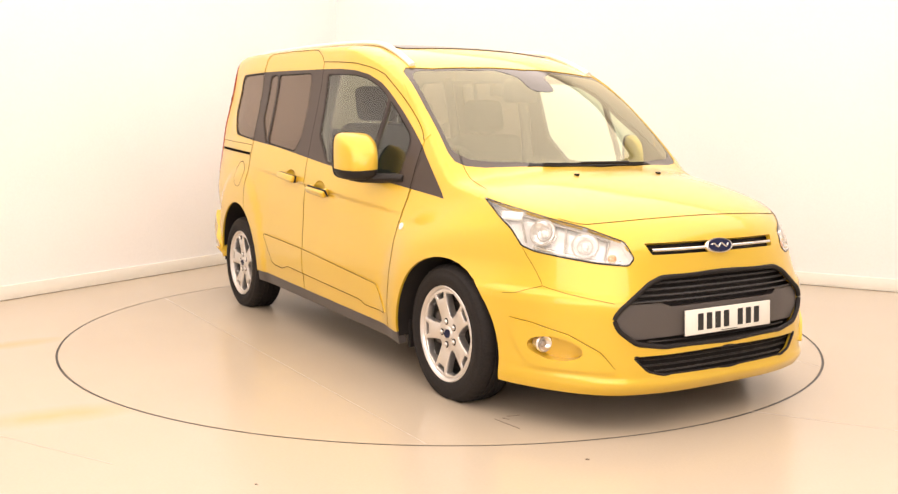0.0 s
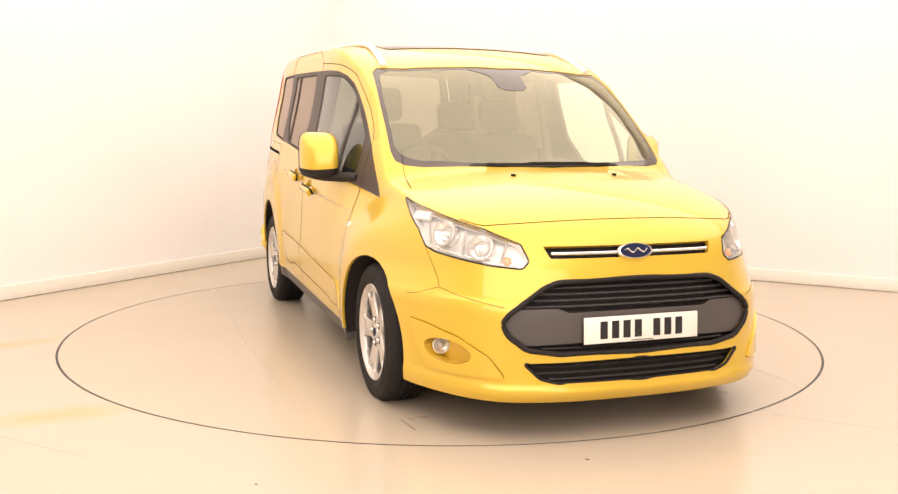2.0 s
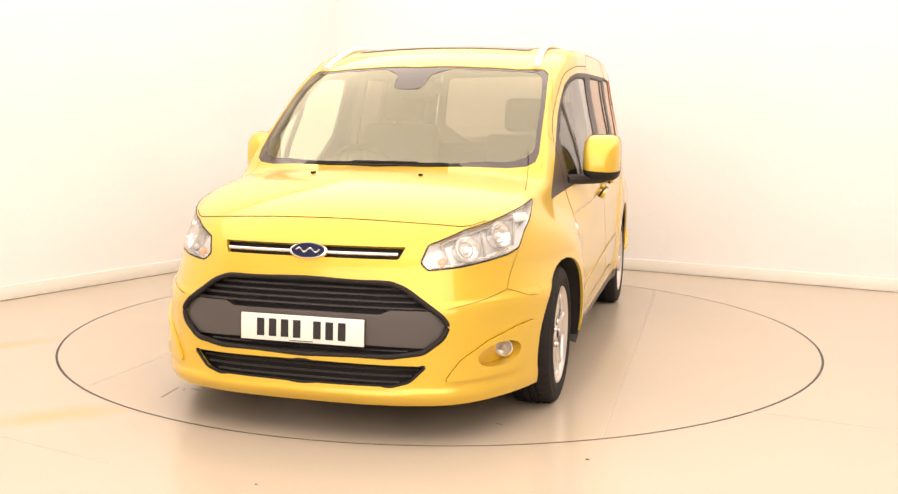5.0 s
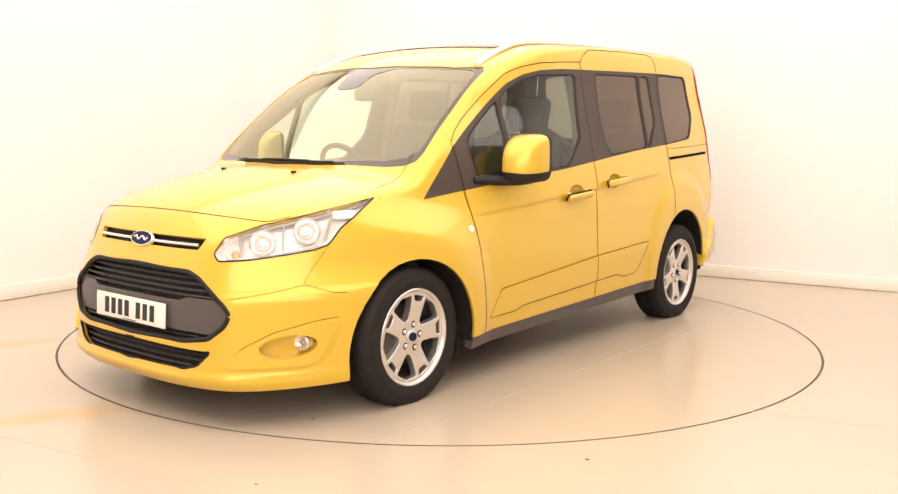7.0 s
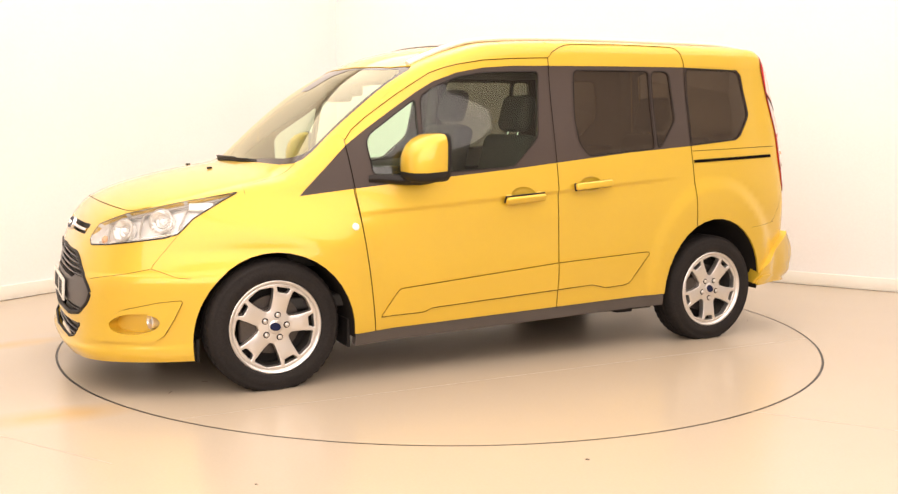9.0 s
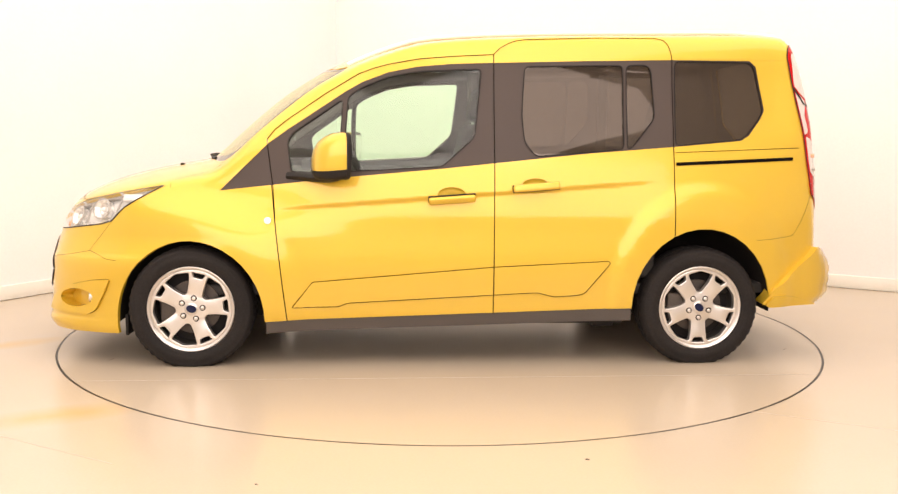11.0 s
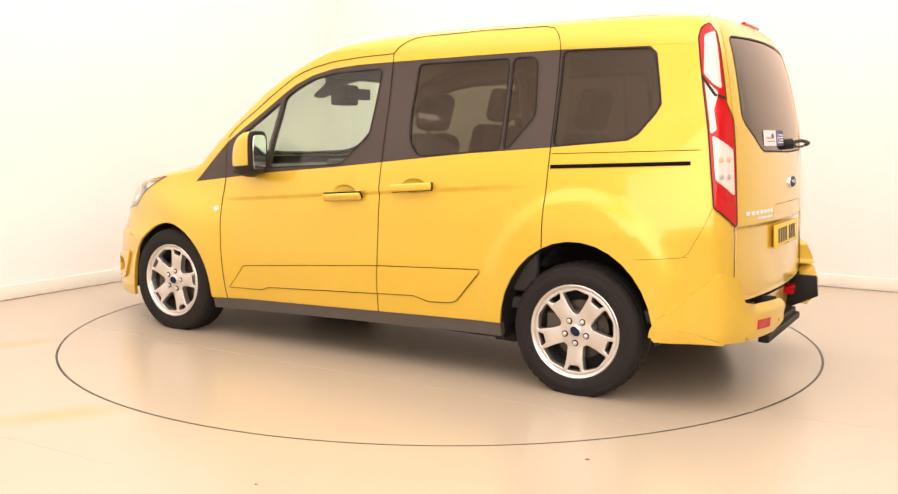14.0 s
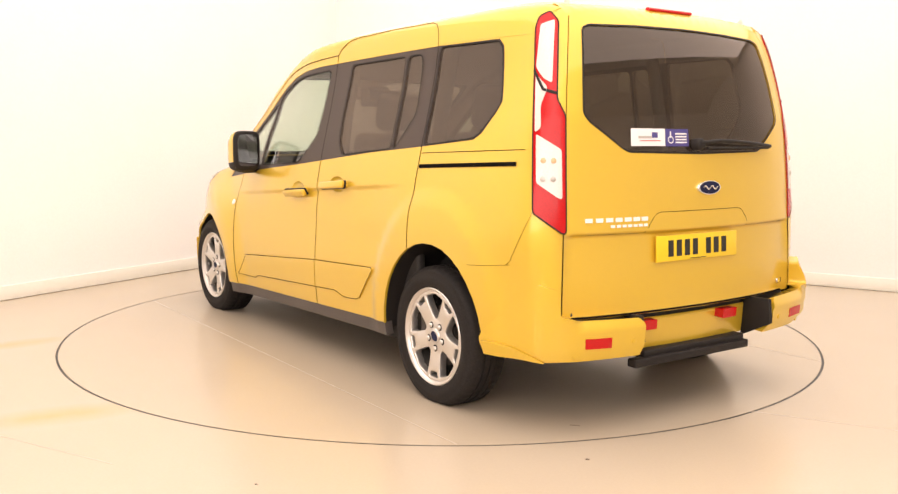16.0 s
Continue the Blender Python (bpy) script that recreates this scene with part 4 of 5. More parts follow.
def rear_end(car):
    def on_bumper(u, v):
        c, q = np.cos(np.radians(u)), np.sin(np.radians(u))
        base = on_tail(u, np.maximum(v, 0.44))
        r = np.hypot(base[:, 0] - TAIL_AXIS, base[:, 1]) + 0.004 + 0.020 * step((66 - np.abs(u)) / 9) + 0.068 * step((54 - np.abs(u)) / 15) * step((0.66 - v) / 0.17) - 0.05 * step((0.38 - v) / 0.08) + 0.006 * step((v - 0.415) / 0.02)
        return np.stack([TAIL_AXIS - r * c, r * q, v], -1)

    shape = [(23.6, 0.312), (23.6, 0.455), (25.0, 0.478), (39.0, 0.484), (42.4, 0.50), (42.8, 0.600), (47.0, 0.622), (53.0, 0.52), (60.5, 0.40), (61.5, 0.36), (61.5, 0.312)]
    for s in (1, -1):
        pts = [(s * u, v) for u, v in soften(shape, 0.012, 0.02)]
        child("rear_bumper", sheet(pts, on_bumper, du=2, dv=0.02, squeeze=0.02, thick=0.085, mats=[PAINT, PLASTIC]), car, "yellow rear bumper corner")
        lip = [(s * u, v) for u, v in soften([(60.6, 0.306), (60.6, 0.362), (57, 0.368), (52, 0.352), (47, 0.322), (45.5, 0.306)], 0.008, 0.02)]
        child("bumper_lip", sheet(lip, on_bumper, du=2, dv=0.02, squeeze=0.02, offset=0.014, thick=0.03, mats=[PAINT]), car, "yellow lower lip of the bumper")
        m0 = [(s * u, v) for u, v in ((37.6, 0.371), (37.6, 0.412), (31.9, 0.410), (31.9, 0.368))]
        child("reflector", sheet(m0, on_bumper, du=3, dv=0.03, squeeze=0.02, offset=0.003, thick=0.006, mats=[RED_LENS]), car, "red bumper reflector")
        m1 = [(s * u, v) for u, v in ((22.6, 0.398), (22.6, 0.440), (16.5, 0.440), (16.5, 0.398))]
        if s < 0:
            m1 = [(u + 6.2, v) for u, v in m1]
        child("rear_lamp", sheet(soften(m1, 0.006, 0.02), on_tail, du=3, dv=0.03, squeeze=0.02, offset=-0.004, thick=0.06, mats=[RED_LENS]), car, "small red fog lamp")
        tuck = 0.045 if s > 0 else 0.0
        bm = bmesh.new()
        side = [[bm.verts.new((x, s * y, z)) for x, z in ((-2.0, 0.474), (-2.165 + tuck, 0.474), (-2.178 + tuck, 0.365), (-2.02, 0.285))] for y in (0.382, 0.404)]
        bm.faces.new(side[0])
        bm.faces.new(side[1][::-1])
        for i in range(4):
            bm.faces.new((side[0][i - 1], side[1][i - 1], side[1][i], side[0][i]))
        bmesh.ops.recalc_face_normals(bm, faces=bm.faces[:])
        part("bumper_flap", bm, PLASTIC, car, "black plastic flap at the bumper's end", bevel=0.004)
        for u, v in ((26.5, 0.385), (39.5, 0.335)):
            p = on_bumper(np.array([s * u]), np.array([v]))
            n = outward(p)
            m = Matrix.Translation(Vector(p[0])) @ Vector(n[0]).to_track_quat("Y", "Z").to_matrix().to_4x4()
            disc_part("parking_sensor", [(0.011, -0.002), (0.011, 0.003), (0.008, 0.004)], PAINT, car, m, steps=16)
        tail_lamp(car, s)
    box_part("ramp_edge", (-2.10, -2.05, -0.34, 0.40, 0.248, 0.284), PLASTIC, car, "black lower edge of the rear ramp", 0.006)
    box_part("ramp_frame", (-2.08, -1.80, -0.33, 0.33, 0.275, 0.31), PLASTIC, car, "", 0.006)
    m = frame_on(on_tail, 1.0, 0.735, 0.008)
    plate(car, m, 0.52, 0.110, PLATE_YELLOW, "yellow rear number plate with dark bars")
    badge(car, frame_on(on_tail, -2.6, 0.987, 0.004), 0.075)
    bm = bmesh.new()                                                     # lettering as bright bars
    for i in range(7):
        box(bm, -0.018, 0.016, 0, 0.003, -0.008, 0.009, frame_on(on_tail, 37 - i * 2.55, 0.868, 0.001))
    part("model_lettering", bm, SATIN_RAIL, car, "silver lettering drawn as bars")
    bm = bmesh.new()
    for i in range(7):
        box(bm, -0.011, 0.009, 0, 0.003, -0.005, 0.006, frame_on(on_tail, 31 - i * 1.6, 0.842, 0.001))
    part("model_lettering", bm, SATIN_RAIL, car)
    bm = bmesh.new()
    box(bm, -0.03, 0.03, 0, 0.004, -0.012, 0.012, frame_on(on_tail, -39, 0.52, 0.001))
    part("dealer_badge", bm, CHROME, car, bevel=0.0015)
    # stickers on the glass
    def card(u0, u1, z0, z1, mat, lift, parent, name, label=""):
        return child(name, sheet([(u0, z0), (u0, z1), (u1, z1), (u1, z0)], on_tail, du=4, dv=0.05, squeeze=0.02, offset=lift, thick=0.001, mats=[mat]), parent, label)
    a = card(25.8, 14.2, 1.166, 1.238, STICKER_WHITE, 0.0005, car, "sticker", "white paper window sticker with bars")
    card(23.5, 19.0, 1.197, 1.207, LAMP_GREY, 0.002, a, "bar")
    card(19.0, 17.0, 1.20, 1.222, STICKER_BLUE, 0.002, a, "bar")
    card(23.0, 16.0, 1.186, 1.189, RED_LENS, 0.002, a, "bar")
    b = card(14.0, 4.9, 1.165, 1.237, STICKER_BLUE, 0.0005, car, "sticker", "blue accessibility window sticker")
    for z in (1.181, 1.193, 1.205, 1.217):
        card(10.3, 5.8, z - 0.003, z + 0.003, STICKER_WHITE, 0.002, b, "bar")
    m = frame_on(on_tail, 12.2, 1.192, 0.002)
    bm = bmesh.new()
    lathe(bm, [(0.016, 0), (0.016, 0.001), (0.012, 0.001), (0.012, 0)], 20)
    bmesh.ops.transform(bm, matrix=m, verts=bm.verts[:])
    box(bm, -0.003, 0.003, 0, 0.001, 0.008, 0.035, m)
    part("wheelchair_sign", bm, STICKER_WHITE, b)
    # wiper
    p0, _ = point_on(on_tail, 2.0, 1.172, 0.02)
    disc_part("wiper_hub", [(0.026, -0.02), (0.026, 0.02), (0.018, 0.028)], PLASTIC, car, frame_on(on_tail, 2.0, 1.172, 0.01), "", 20)
    d = np.linspace(2, -30, 14)
    p = on_tail(d, np.interp(d, (-30, -5, 2), (1.162, 1.184, 1.176)))
    w = tube_part("rear_wiper", [tuple(q) for q in p + outward(p) * (0.03 + 0.03 * np.sin(np.linspace(0, np.pi, 14)))[:, None]], 0.011, PLASTIC, car, "black tailgate wiper", 0.8)
    d = np.linspace(-2, -31, 14)
    p = on_tail(d, 0 * d + 1.156)
    tube_part("blade", [tuple(q) for q in p + outward(p) * 0.014], 0.006, PLASTIC, w)
    d = np.linspace(-12, 12, 8)
    p = on_tail(d, 0 * d + 1.748)
    tube_part("brake_light", [tuple(q) for q in p + outward(p) * 0.004], 0.012, RED_LENS, car, "red high-level brake light", 0.7)


def tail_lamp(car, s):
    pts = soften([(s * u, v) for u, v in TAIL_LAMP], 0.012, 0.02)
    tl = child("tail_lamp", sheet(pts, on_tail, du=1.5, dv=0.05, squeeze=0.02, offset=0.004, thick=0.006, mats=[RED_LENS]), car, "tall red and white tail lamp")
    groove("lamp_seal", pts, on_tail, tl, 0.006, PLASTIC, squeeze=0.02, closed=True, lift=0.0052)
    for name, shape, mat in (("reversing_lens", [(48.9, 1.645), (45.8, 1.665), (45.7, 1.41), (47.6, 1.43), (49.4, 1.475)], WHITE_LENS),
                             ("side_lens", [(49.4, 1.45), (46.6, 1.395), (47.9, 1.32), (47.6, 1.235), (48.9, 1.215)], WHITE_LENS),
                             ("indicator_lens", [(48.6, 1.212), (43.3, 1.15), (42.9, 0.955), (43.9, 0.962), (48.2, 1.02)], WHITE_LENS)):
        q = soften([(s * u, v) for u, v in shape], 0.012, 0.02)
        child(name, sheet(q, on_tail, du=1.5, dv=0.05, squeeze=0.02, offset=0.0062, thick=0.002, mats=[mat]), tl, "white lens")
    for u, v, mat in ((46.9, 1.107, AMBER), (44.9, 1.107, AMBER), (46.9, 1.035, LAMP_GREY), (44.9, 1.035, LAMP_GREY)):
        disc_part("bulb", [(0.011, -0.002), (0.011, 0.003), (0.007, 0.005)], mat, tl, frame_on(on_tail, u, v, 0.0065, s), "", 14)
    groove("lens_joint", [(s * 49.8, 1.465), (s * 47.5, 1.385), (s * 44.6, 1.37)], on_tail, tl, 0.012, PLASTIC, squeeze=0.02, lift=0.0075)


def flank_parts(car):
    """Sills, mouldings, handles, mirrors, rails and repeaters."""
    for m in (False, True):
        s = -1 if m else 1
        child("sill", sheet([(0.945, 0.178), (0.945, 0.240), (-0.952, 0.302), (-0.956, 0.236)], on_side, du=0.1, dv=0.03, offset=-0.006, thick=0.04, mats=[GREY_BAR], mirror=m), car, "dark grey plastic sill")
        mould = soften(MOULDING, 0.012)
        child("door_moulding", sheet(mould, on_side, du=0.08, dv=0.04, offset=0.006, thick=0.007, mats=[PAINT], mirror=m, clips=[((-0.221, 0), (-1, 0))]), car)
        child("door_moulding", sheet(mould, on_side, du=0.08, dv=0.04, offset=0.006, thick=0.007, mats=[PAINT], mirror=m, clips=[((-0.229, 0), (1, 0))]), car)
        groove("moulding_seam", mould, on_side, car, 0.0034, DARK_GAP, m, 0.0068, closed=True)
        for x, z, tilt in ((-0.003, 0.889, -4.8), (-0.438, 0.936, -4.8)):
            f = frame_on(on_side, x, z, 0.0, s)
            turn = f @ pose(0, 0, 0, 0, tilt * -s, 0)
            bm, rows = bmesh.new(), []
            for k, deep in ((1.0, 0.0), (0.93, 0.003), (0.8, 0.007), (0.55, 0.011), (0.25, 0.012)):
                q = np.array(cup_ring(x, z, k))
                q = on_side(q[:, 0], q[:, 1]) - (0, deep, 0)
                rows.append([bm.verts.new((a, s * b, c)) for a, b, c in q])
            for a, b in zip(rows, rows[1:]):
                for i in range(len(a)):
                    bm.faces.new((a[i - 1], a[i], b[i], b[i - 1])[::s])
            bm.faces.new(rows[-1][::s])
            part("handle_cup", bm, PAINT, car, "shallow handle recess", smooth=True)
            # dark plate behind the handle, added for the shadow under it
            rounded_block("handle_shadow_plate", (-0.1228, 0.1228, 0.010, 0.021, -0.0228, 0.0198), PLASTIC, car, 0.01, "", turn)
            rounded_block("door_handle", (-0.121, 0.121, 0.018, 0.044, -0.021, 0.018), PAINT, car, 0.011, "yellow door handle", turn)
            rounded_block("handle_foot", (-0.112, -0.075, -0.005, 0.02, -0.018, 0.017), PAINT, car, 0.006, "", turn)
            rounded_block("handle_foot", (0.075, 0.112, -0.005, 0.02, -0.018, 0.017), PAINT, car, 0.006, "", turn)
        disc_part("indicator_repeater", [(0.018, -0.004), (0.018, 0.004), (0.012, 0.007)], LAMP_BOWL, car, frame_on(on_side, 0.935, 0.760, 0, s), "round white side repeater", 20)
        wing_mirror(car, s)
        xs = np.concatenate([np.linspace(0.535, 0.30, 8), np.linspace(0.2, -1.55, 20), np.linspace(-1.6, -1.80, 6)])
        p = on_top(xs, s * np.interp(xs, (-1.8, 0.0, 0.3, 0.54), (0.56, 0.575, 0.59, 0.605)))
        lift = 0.004 + 0.010 * np.minimum(step((0.535 - xs) / 0.35), step((xs + 1.80) / 0.25))
        tube_part("roof_rail", [tuple(q) for q in p + np.stack([0 * lift, 0 * lift, lift], -1)], 0.020, SATIN_RAIL, car, "satin silver roof rail", 0.75)
        # wheel-arch liner and mud flap
        for (cx, cz, rx, rz) in ARCHES:
            verts, faces = [], []
            n = 24
            for i in range(n + 1):
                a = radians(-3 + 186 * i / n)
                k = 1.012
                x, z = cx + rx * k * math.cos(a), cz + rz * k * math.sin(a)
                edge = float(on_side(np.array([x]), np.array([max(z, 0.16)]))[0, 1]) - 0.012
                for y in (0.50, edge):
                    verts.append((x, s * y, z))
                if i:
                    faces.append((2 * i - 2, 2 * i - 1, 2 * i + 1, 2 * i))
            hub = len(verts)
            verts.append((cx, s * 0.50, cz))
            faces += [(2 * i, 2 * i + 2, hub) for i in range(n)]
            me = mesh_of("arch_liner", verts, faces, [PLASTIC])
            child("arch_liner", me, car, "black wheel-arch liner")
        box_part("mud_flap", (1.668, 1.684, s * 0.745 - 0.06, s * 0.745 + 0.06, 0.15, 0.26), PLASTIC, car, bevel=0.004)
        box_part("mud_flap", (0.945, 0.96, s * 0.77 - 0.09, s * 0.77 + 0.07, 0.16, 0.30), PLASTIC, car, bevel=0.004)
    ys = np.linspace(-0.32, 0.34, 16)                                    # wiper parked along the foot of the windscreen
    p = on_top(1.348 - 0.42 * ys ** 2, ys)
    w = tube_part("wiper", [tuple(q) for q in p + np.array((0, 0, 0.012))], 0.005, PLASTIC, car, "black windscreen wiper")
    ys = np.linspace(-0.12, 0.20, 8)
    p = on_top(1.352 - 0.42 * ys ** 2, ys)
    tube_part("wiper_arm", [tuple(q) for q in p + np.array((0.0, 0, 0.018))], 0.006, PLASTIC, w)
    cowl = mirrored([(1.338, 0), (1.316, 0.2), (1.272, 0.38), (1.284, 0.40), (1.332, 0.21), (1.360, 0)])
    child("cowl", sheet(cowl, on_top, du=0.06, dv=0.06, offset=0.003, thick=0.006, mats=[PLASTIC]), car, "black cowl strip under the windscreen")
    # floor pan
    bm = bmesh.new()
    box(bm, -1.20, 1.85, -0.55, 0.55, 0.205, 0.36)
    box(bm, -1.92, -1.20, -0.55, 0.55, 0.29, 0.37)
    box(bm, -0.93, 0.93, -0.83, 0.83, 0.21, 0.36)
    part("underbody", bm, PLASTIC, car, "black underbody")
    box_part("exhaust_box", (-0.75, 0.35, -0.45, -0.15, 0.14, 0.22), PLASTIC, car, bevel=0.02)
    box_part("rear_bracket", (-0.92, -0.80, 0.60, 0.68, 0.16, 0.24), PLASTIC, car, bevel=0.006)


def loft(sections, mat, name, parent, label=""):
    """A closed form through rounded-rectangle sections: x, half width, half height, centre y, centre z, corner power."""
    bm = bmesh.new()
    rings = []
    for x, w, h, cy, cz, k in sections:
        ring = []
        for i in range(28):
            a = 2 * math.pi * i / 28
            c, q = math.cos(a), math.sin(a)
            ring.append(bm.verts.new((x, cy + w * math.copysign(abs(c) ** k, c), cz + h * math.copysign(abs(q) ** k, q))))
        rings.append(ring)
    for p, q in zip(rings, rings[1:]):
        for i in range(28):
            bm.faces.new((p[i], p[i - 1], q[i - 1], q[i]))
    bm.faces.new(rings[0])
    bm.faces.new(rings[-1])
    bmesh.ops.recalc_face_normals(bm, faces=bm.faces[:])
    return bm


def cant(bm, s):
    """Leans the rear face of a door mirror towards the cabin."""
    for v in bm.verts:
        v.co.x -= 0.24 * (s * v.co.y - 0.972)


def wing_mirror(car, s):
    """Tall door mirror: painted cap, black base and arm, glass on the rear side."""
    y = s * 0.972
    shell = [(0.535, 0.088, 0.112, y, 1.095, 0.42), (0.56, 0.092, 0.118, y, 1.093, 0.42), (0.60, 0.092, 0.117, y, 1.088, 0.45), (0.64, 0.088, 0.107, y - s * 0.002, 1.078, 0.5),
             (0.67, 0.074, 0.092, y - s * 0.005, 1.066, 0.55), (0.69, 0.060, 0.070, y - s * 0.008, 1.053, 0.6), (0.70, 0.035, 0.040, y - s * 0.01, 1.045, 0.7)]
    bm = loft(shell, PAINT, "", car)
    cant(bm, s)
    low = bm.copy()
    cut, level = (0.60, 0, 1.030), Vector((0.10, s * 0.10, 1)).normalized()
    for b, sign, d in ((bm, -1, 0.001), (low, 1, -0.001)):
        made = bmesh.ops.bisect_plane(b, geom=b.verts[:] + b.edges[:] + b.faces[:], plane_co=(cut[0], y, cut[2] + d), plane_no=level * sign, clear_outer=True)
        rim = [e for e in made["geom_cut"] if isinstance(e, bmesh.types.BMEdge)]
        bmesh.ops.holes_fill(b, edges=rim)
    cap = part("mirror_cap", bm, PAINT, car, "yellow door mirror cap", smooth=True)
    part("mirror_base", low, PLASTIC, car, "black lower mirror housing", smooth=True)
    rim = loft([(0.524, 0.084, 0.110, y, 1.095, 0.42), (0.531, 0.091, 0.117, y, 1.094, 0.42), (0.548, 0.0925, 0.119, y, 1.0935, 0.42)], PLASTIC, "", cap)
    cant(rim, s)
    part("mirror_rim", rim, PLASTIC, cap, smooth=True)
    glass = loft([(0.521, 0.068, 0.094, y, 1.097, 0.42), (0.530, 0.072, 0.098, y, 1.097, 0.42)], MIRROR_GLASS, "", cap)
    cant(glass, s)
    part("mirror_glass", glass, MIRROR_GLASS, cap, "mirror glass", smooth=True)
    arm = bmesh.new()
    tube(arm, [(0.59, s * 1.00, 0.992), (0.62, s * 0.95, 0.982), (0.68, s * 0.88, 0.980), (0.76, s * 0.825, 0.985), (0.83, s * 0.80, 0.985)], 0.05, 12, 0.5)
    part("mirror_arm", arm, PLASTIC, car, "black mirror arm", smooth=True)


def wheel(car, m, turn):
    """Alloy wheel on a road tyre; local Y looks outwards."""
    w = tagged(new("wheel"), "five-spoke silver alloy wheel on a black tyre")
    w.parent = car
    w.matrix_basis = m
    R = 0.319
    bm = bmesh.new()
    prof = [(0.205, -0.095), (0.235, -0.103), (0.275, -0.102), (0.300, -0.092), (R - 0.002, -0.072), (R, -0.04), (R, -0.036), (R - 0.007, -0.034), (R - 0.007, -0.028), (R, -0.026),
            (R, -0.004), (R - 0.007, -0.002), (R - 0.007, 0.004), (R, 0.006), (R, 0.028), (R - 0.007, 0.030), (R - 0.007, 0.036), (R, 0.038), (R - 0.002, 0.072), (0.300, 0.092), (0.292, 0.0955),
            (0.289, 0.0945), (0.275, 0.102), (0.252, 0.104), (0.249, 0.1025), (0.235, 0.102), (0.222, 0.094), (0.216, 0.085)]
    for k, ring in enumerate(lathe(bm, prof, 144)):                      # sipes across the tread's shoulders
        if prof[k][0] > 0.3155 and abs(prof[k][1]) > 0.03:
            for i in range(0, 144, 3):
                c = ring[i].co
                c.x, c.z = c.x * 0.985, c.z * 0.985
    for v in bm.verts:
        v.co.z = max(v.co.z, -0.302)
    bmesh.ops.recalc_face_normals(bm, faces=bm.faces[:])
    part("tyre", bm, RUBBER, w, "black road tyre", smooth=True)
    rim = pose(0, 0, 0, 0, turn, 0)
    bm = bmesh.new()
    lathe(bm, [(0.193, 0.052), (0.205, 0.078), (0.219, 0.090), (0.222, 0.094), (0.218, 0.097), (0.211, 0.094), (0.205, 0.086), (0.198, 0.074), (0.193, 0.05)], 64)
    bmesh.ops.recalc_face_normals(bm, faces=bm.faces[:])
    part("rim", bm, ALLOY, w, "silver alloy rim", smooth=True)
    bm = bmesh.new()
    lathe(bm, [(0.150, -0.09), (0.196, -0.085), (0.192, 0.052)], 64)
    bmesh.ops.recalc_face_normals(bm, faces=bm.faces[:])
    part("barrel", bm, BARREL, w, "inner wheel barrel, coloured darker for shade", smooth=True)
    # spoke face: a dished disc with five large and five small openings
    bm = bmesh.new()
    loops = [[(0.204 * math.cos(2 * math.pi * i / 80), 0.204 * math.sin(2 * math.pi * i / 80)) for i in range(80)]]
    for k in range(5):
        a = radians(90 + 72 * k)
        spoke = lambda r, d: (r * math.cos(a + radians(d)), r * math.sin(a + radians(d)))
        loops.append(soften([spoke(0.164, -8.0), spoke(0.191, -10.5), spoke(0.191, 10.5), spoke(0.164, 8.0)], 0.008))
        b = 36
        loops.append(soften([spoke(0.082, b - 8), spoke(0.13, b - 18), spoke(0.188, b - 21), spoke(0.196, b), spoke(0.188, b + 21), spoke(0.13, b + 18), spoke(0.082, b + 8)], 0.012))
    edges = []
    for l in loops:
        vs = [bm.verts.new((u, v, 0)) for u, v in l]
        edges += [bm.edges.new((vs[i - 1], vs[i])) for i in range(len(vs))]
    bmesh.ops.triangle_fill(bm, use_beauty=True, edges=edges)
    for f in bm.faces:
        if f.normal.z < 0:
            f.normal_flip()
    ext = bmesh.ops.extrude_face_region(bm, geom=bm.faces[:])
    back = {g for g in ext["geom"] if isinstance(g, bmesh.types.BMVert)}
    for v in bm.verts:
        r = v.co.xy.length
        face = 0.083 - 0.014 * math.cos(min(1, r / 0.2) * math.pi) * 0.6 - 0.006
        v.co = Vector((v.co.x, face - (0.040 if v in back else 0), v.co.y))
    bmesh.ops.recalc_face_normals(bm, faces=bm.faces[:])
    bmesh.ops.transform(bm, matrix=rim, verts=bm.verts[:])
    sharp = [e for e in bm.edges if len(e.link_faces) == 2 and e.calc_face_angle(0) > 0.9]
    bmesh.ops.bevel(bm, geom=sharp, offset=0.004, segments=2, profile=0.5, affect="EDGES", clamp_overlap=True)
    part("spokes", bm, ALLOY, w, "silver five-spoke face", smooth=True)
    disc_part("hub_cap", [(0.034, 0.055), (0.034, 0.078), (0.030, 0.082)], ALLOY, w, rim, "", 28)
    disc_part("cap_badge", [(0.028, 0.078), (0.026, 0.0835)], BADGE_BLUE, w, rim @ Matrix.Diagonal((1, 1, 0.75, 1)), "dark blue centre cap", 24)
    for k in range(5):
        a = radians(90 + 72 * k)
        at = rim @ pose(0.056 * math.cos(a), 0, 0.056 * math.sin(a))
        # dark disc set on the face: shade of the bolt's recess put into colour
        disc_part("bolt_well_shade", [(0.0155, 0.055), (0.0155, 0.0755), (0.0145, 0.0763)], DARK_GAP, w, at, "", 16)
        disc_part("wheel_bolt", [(0.0108, 0.055), (0.0105, 0.083), (0.0075, 0.086)], ALLOY, w, at, "", 12)
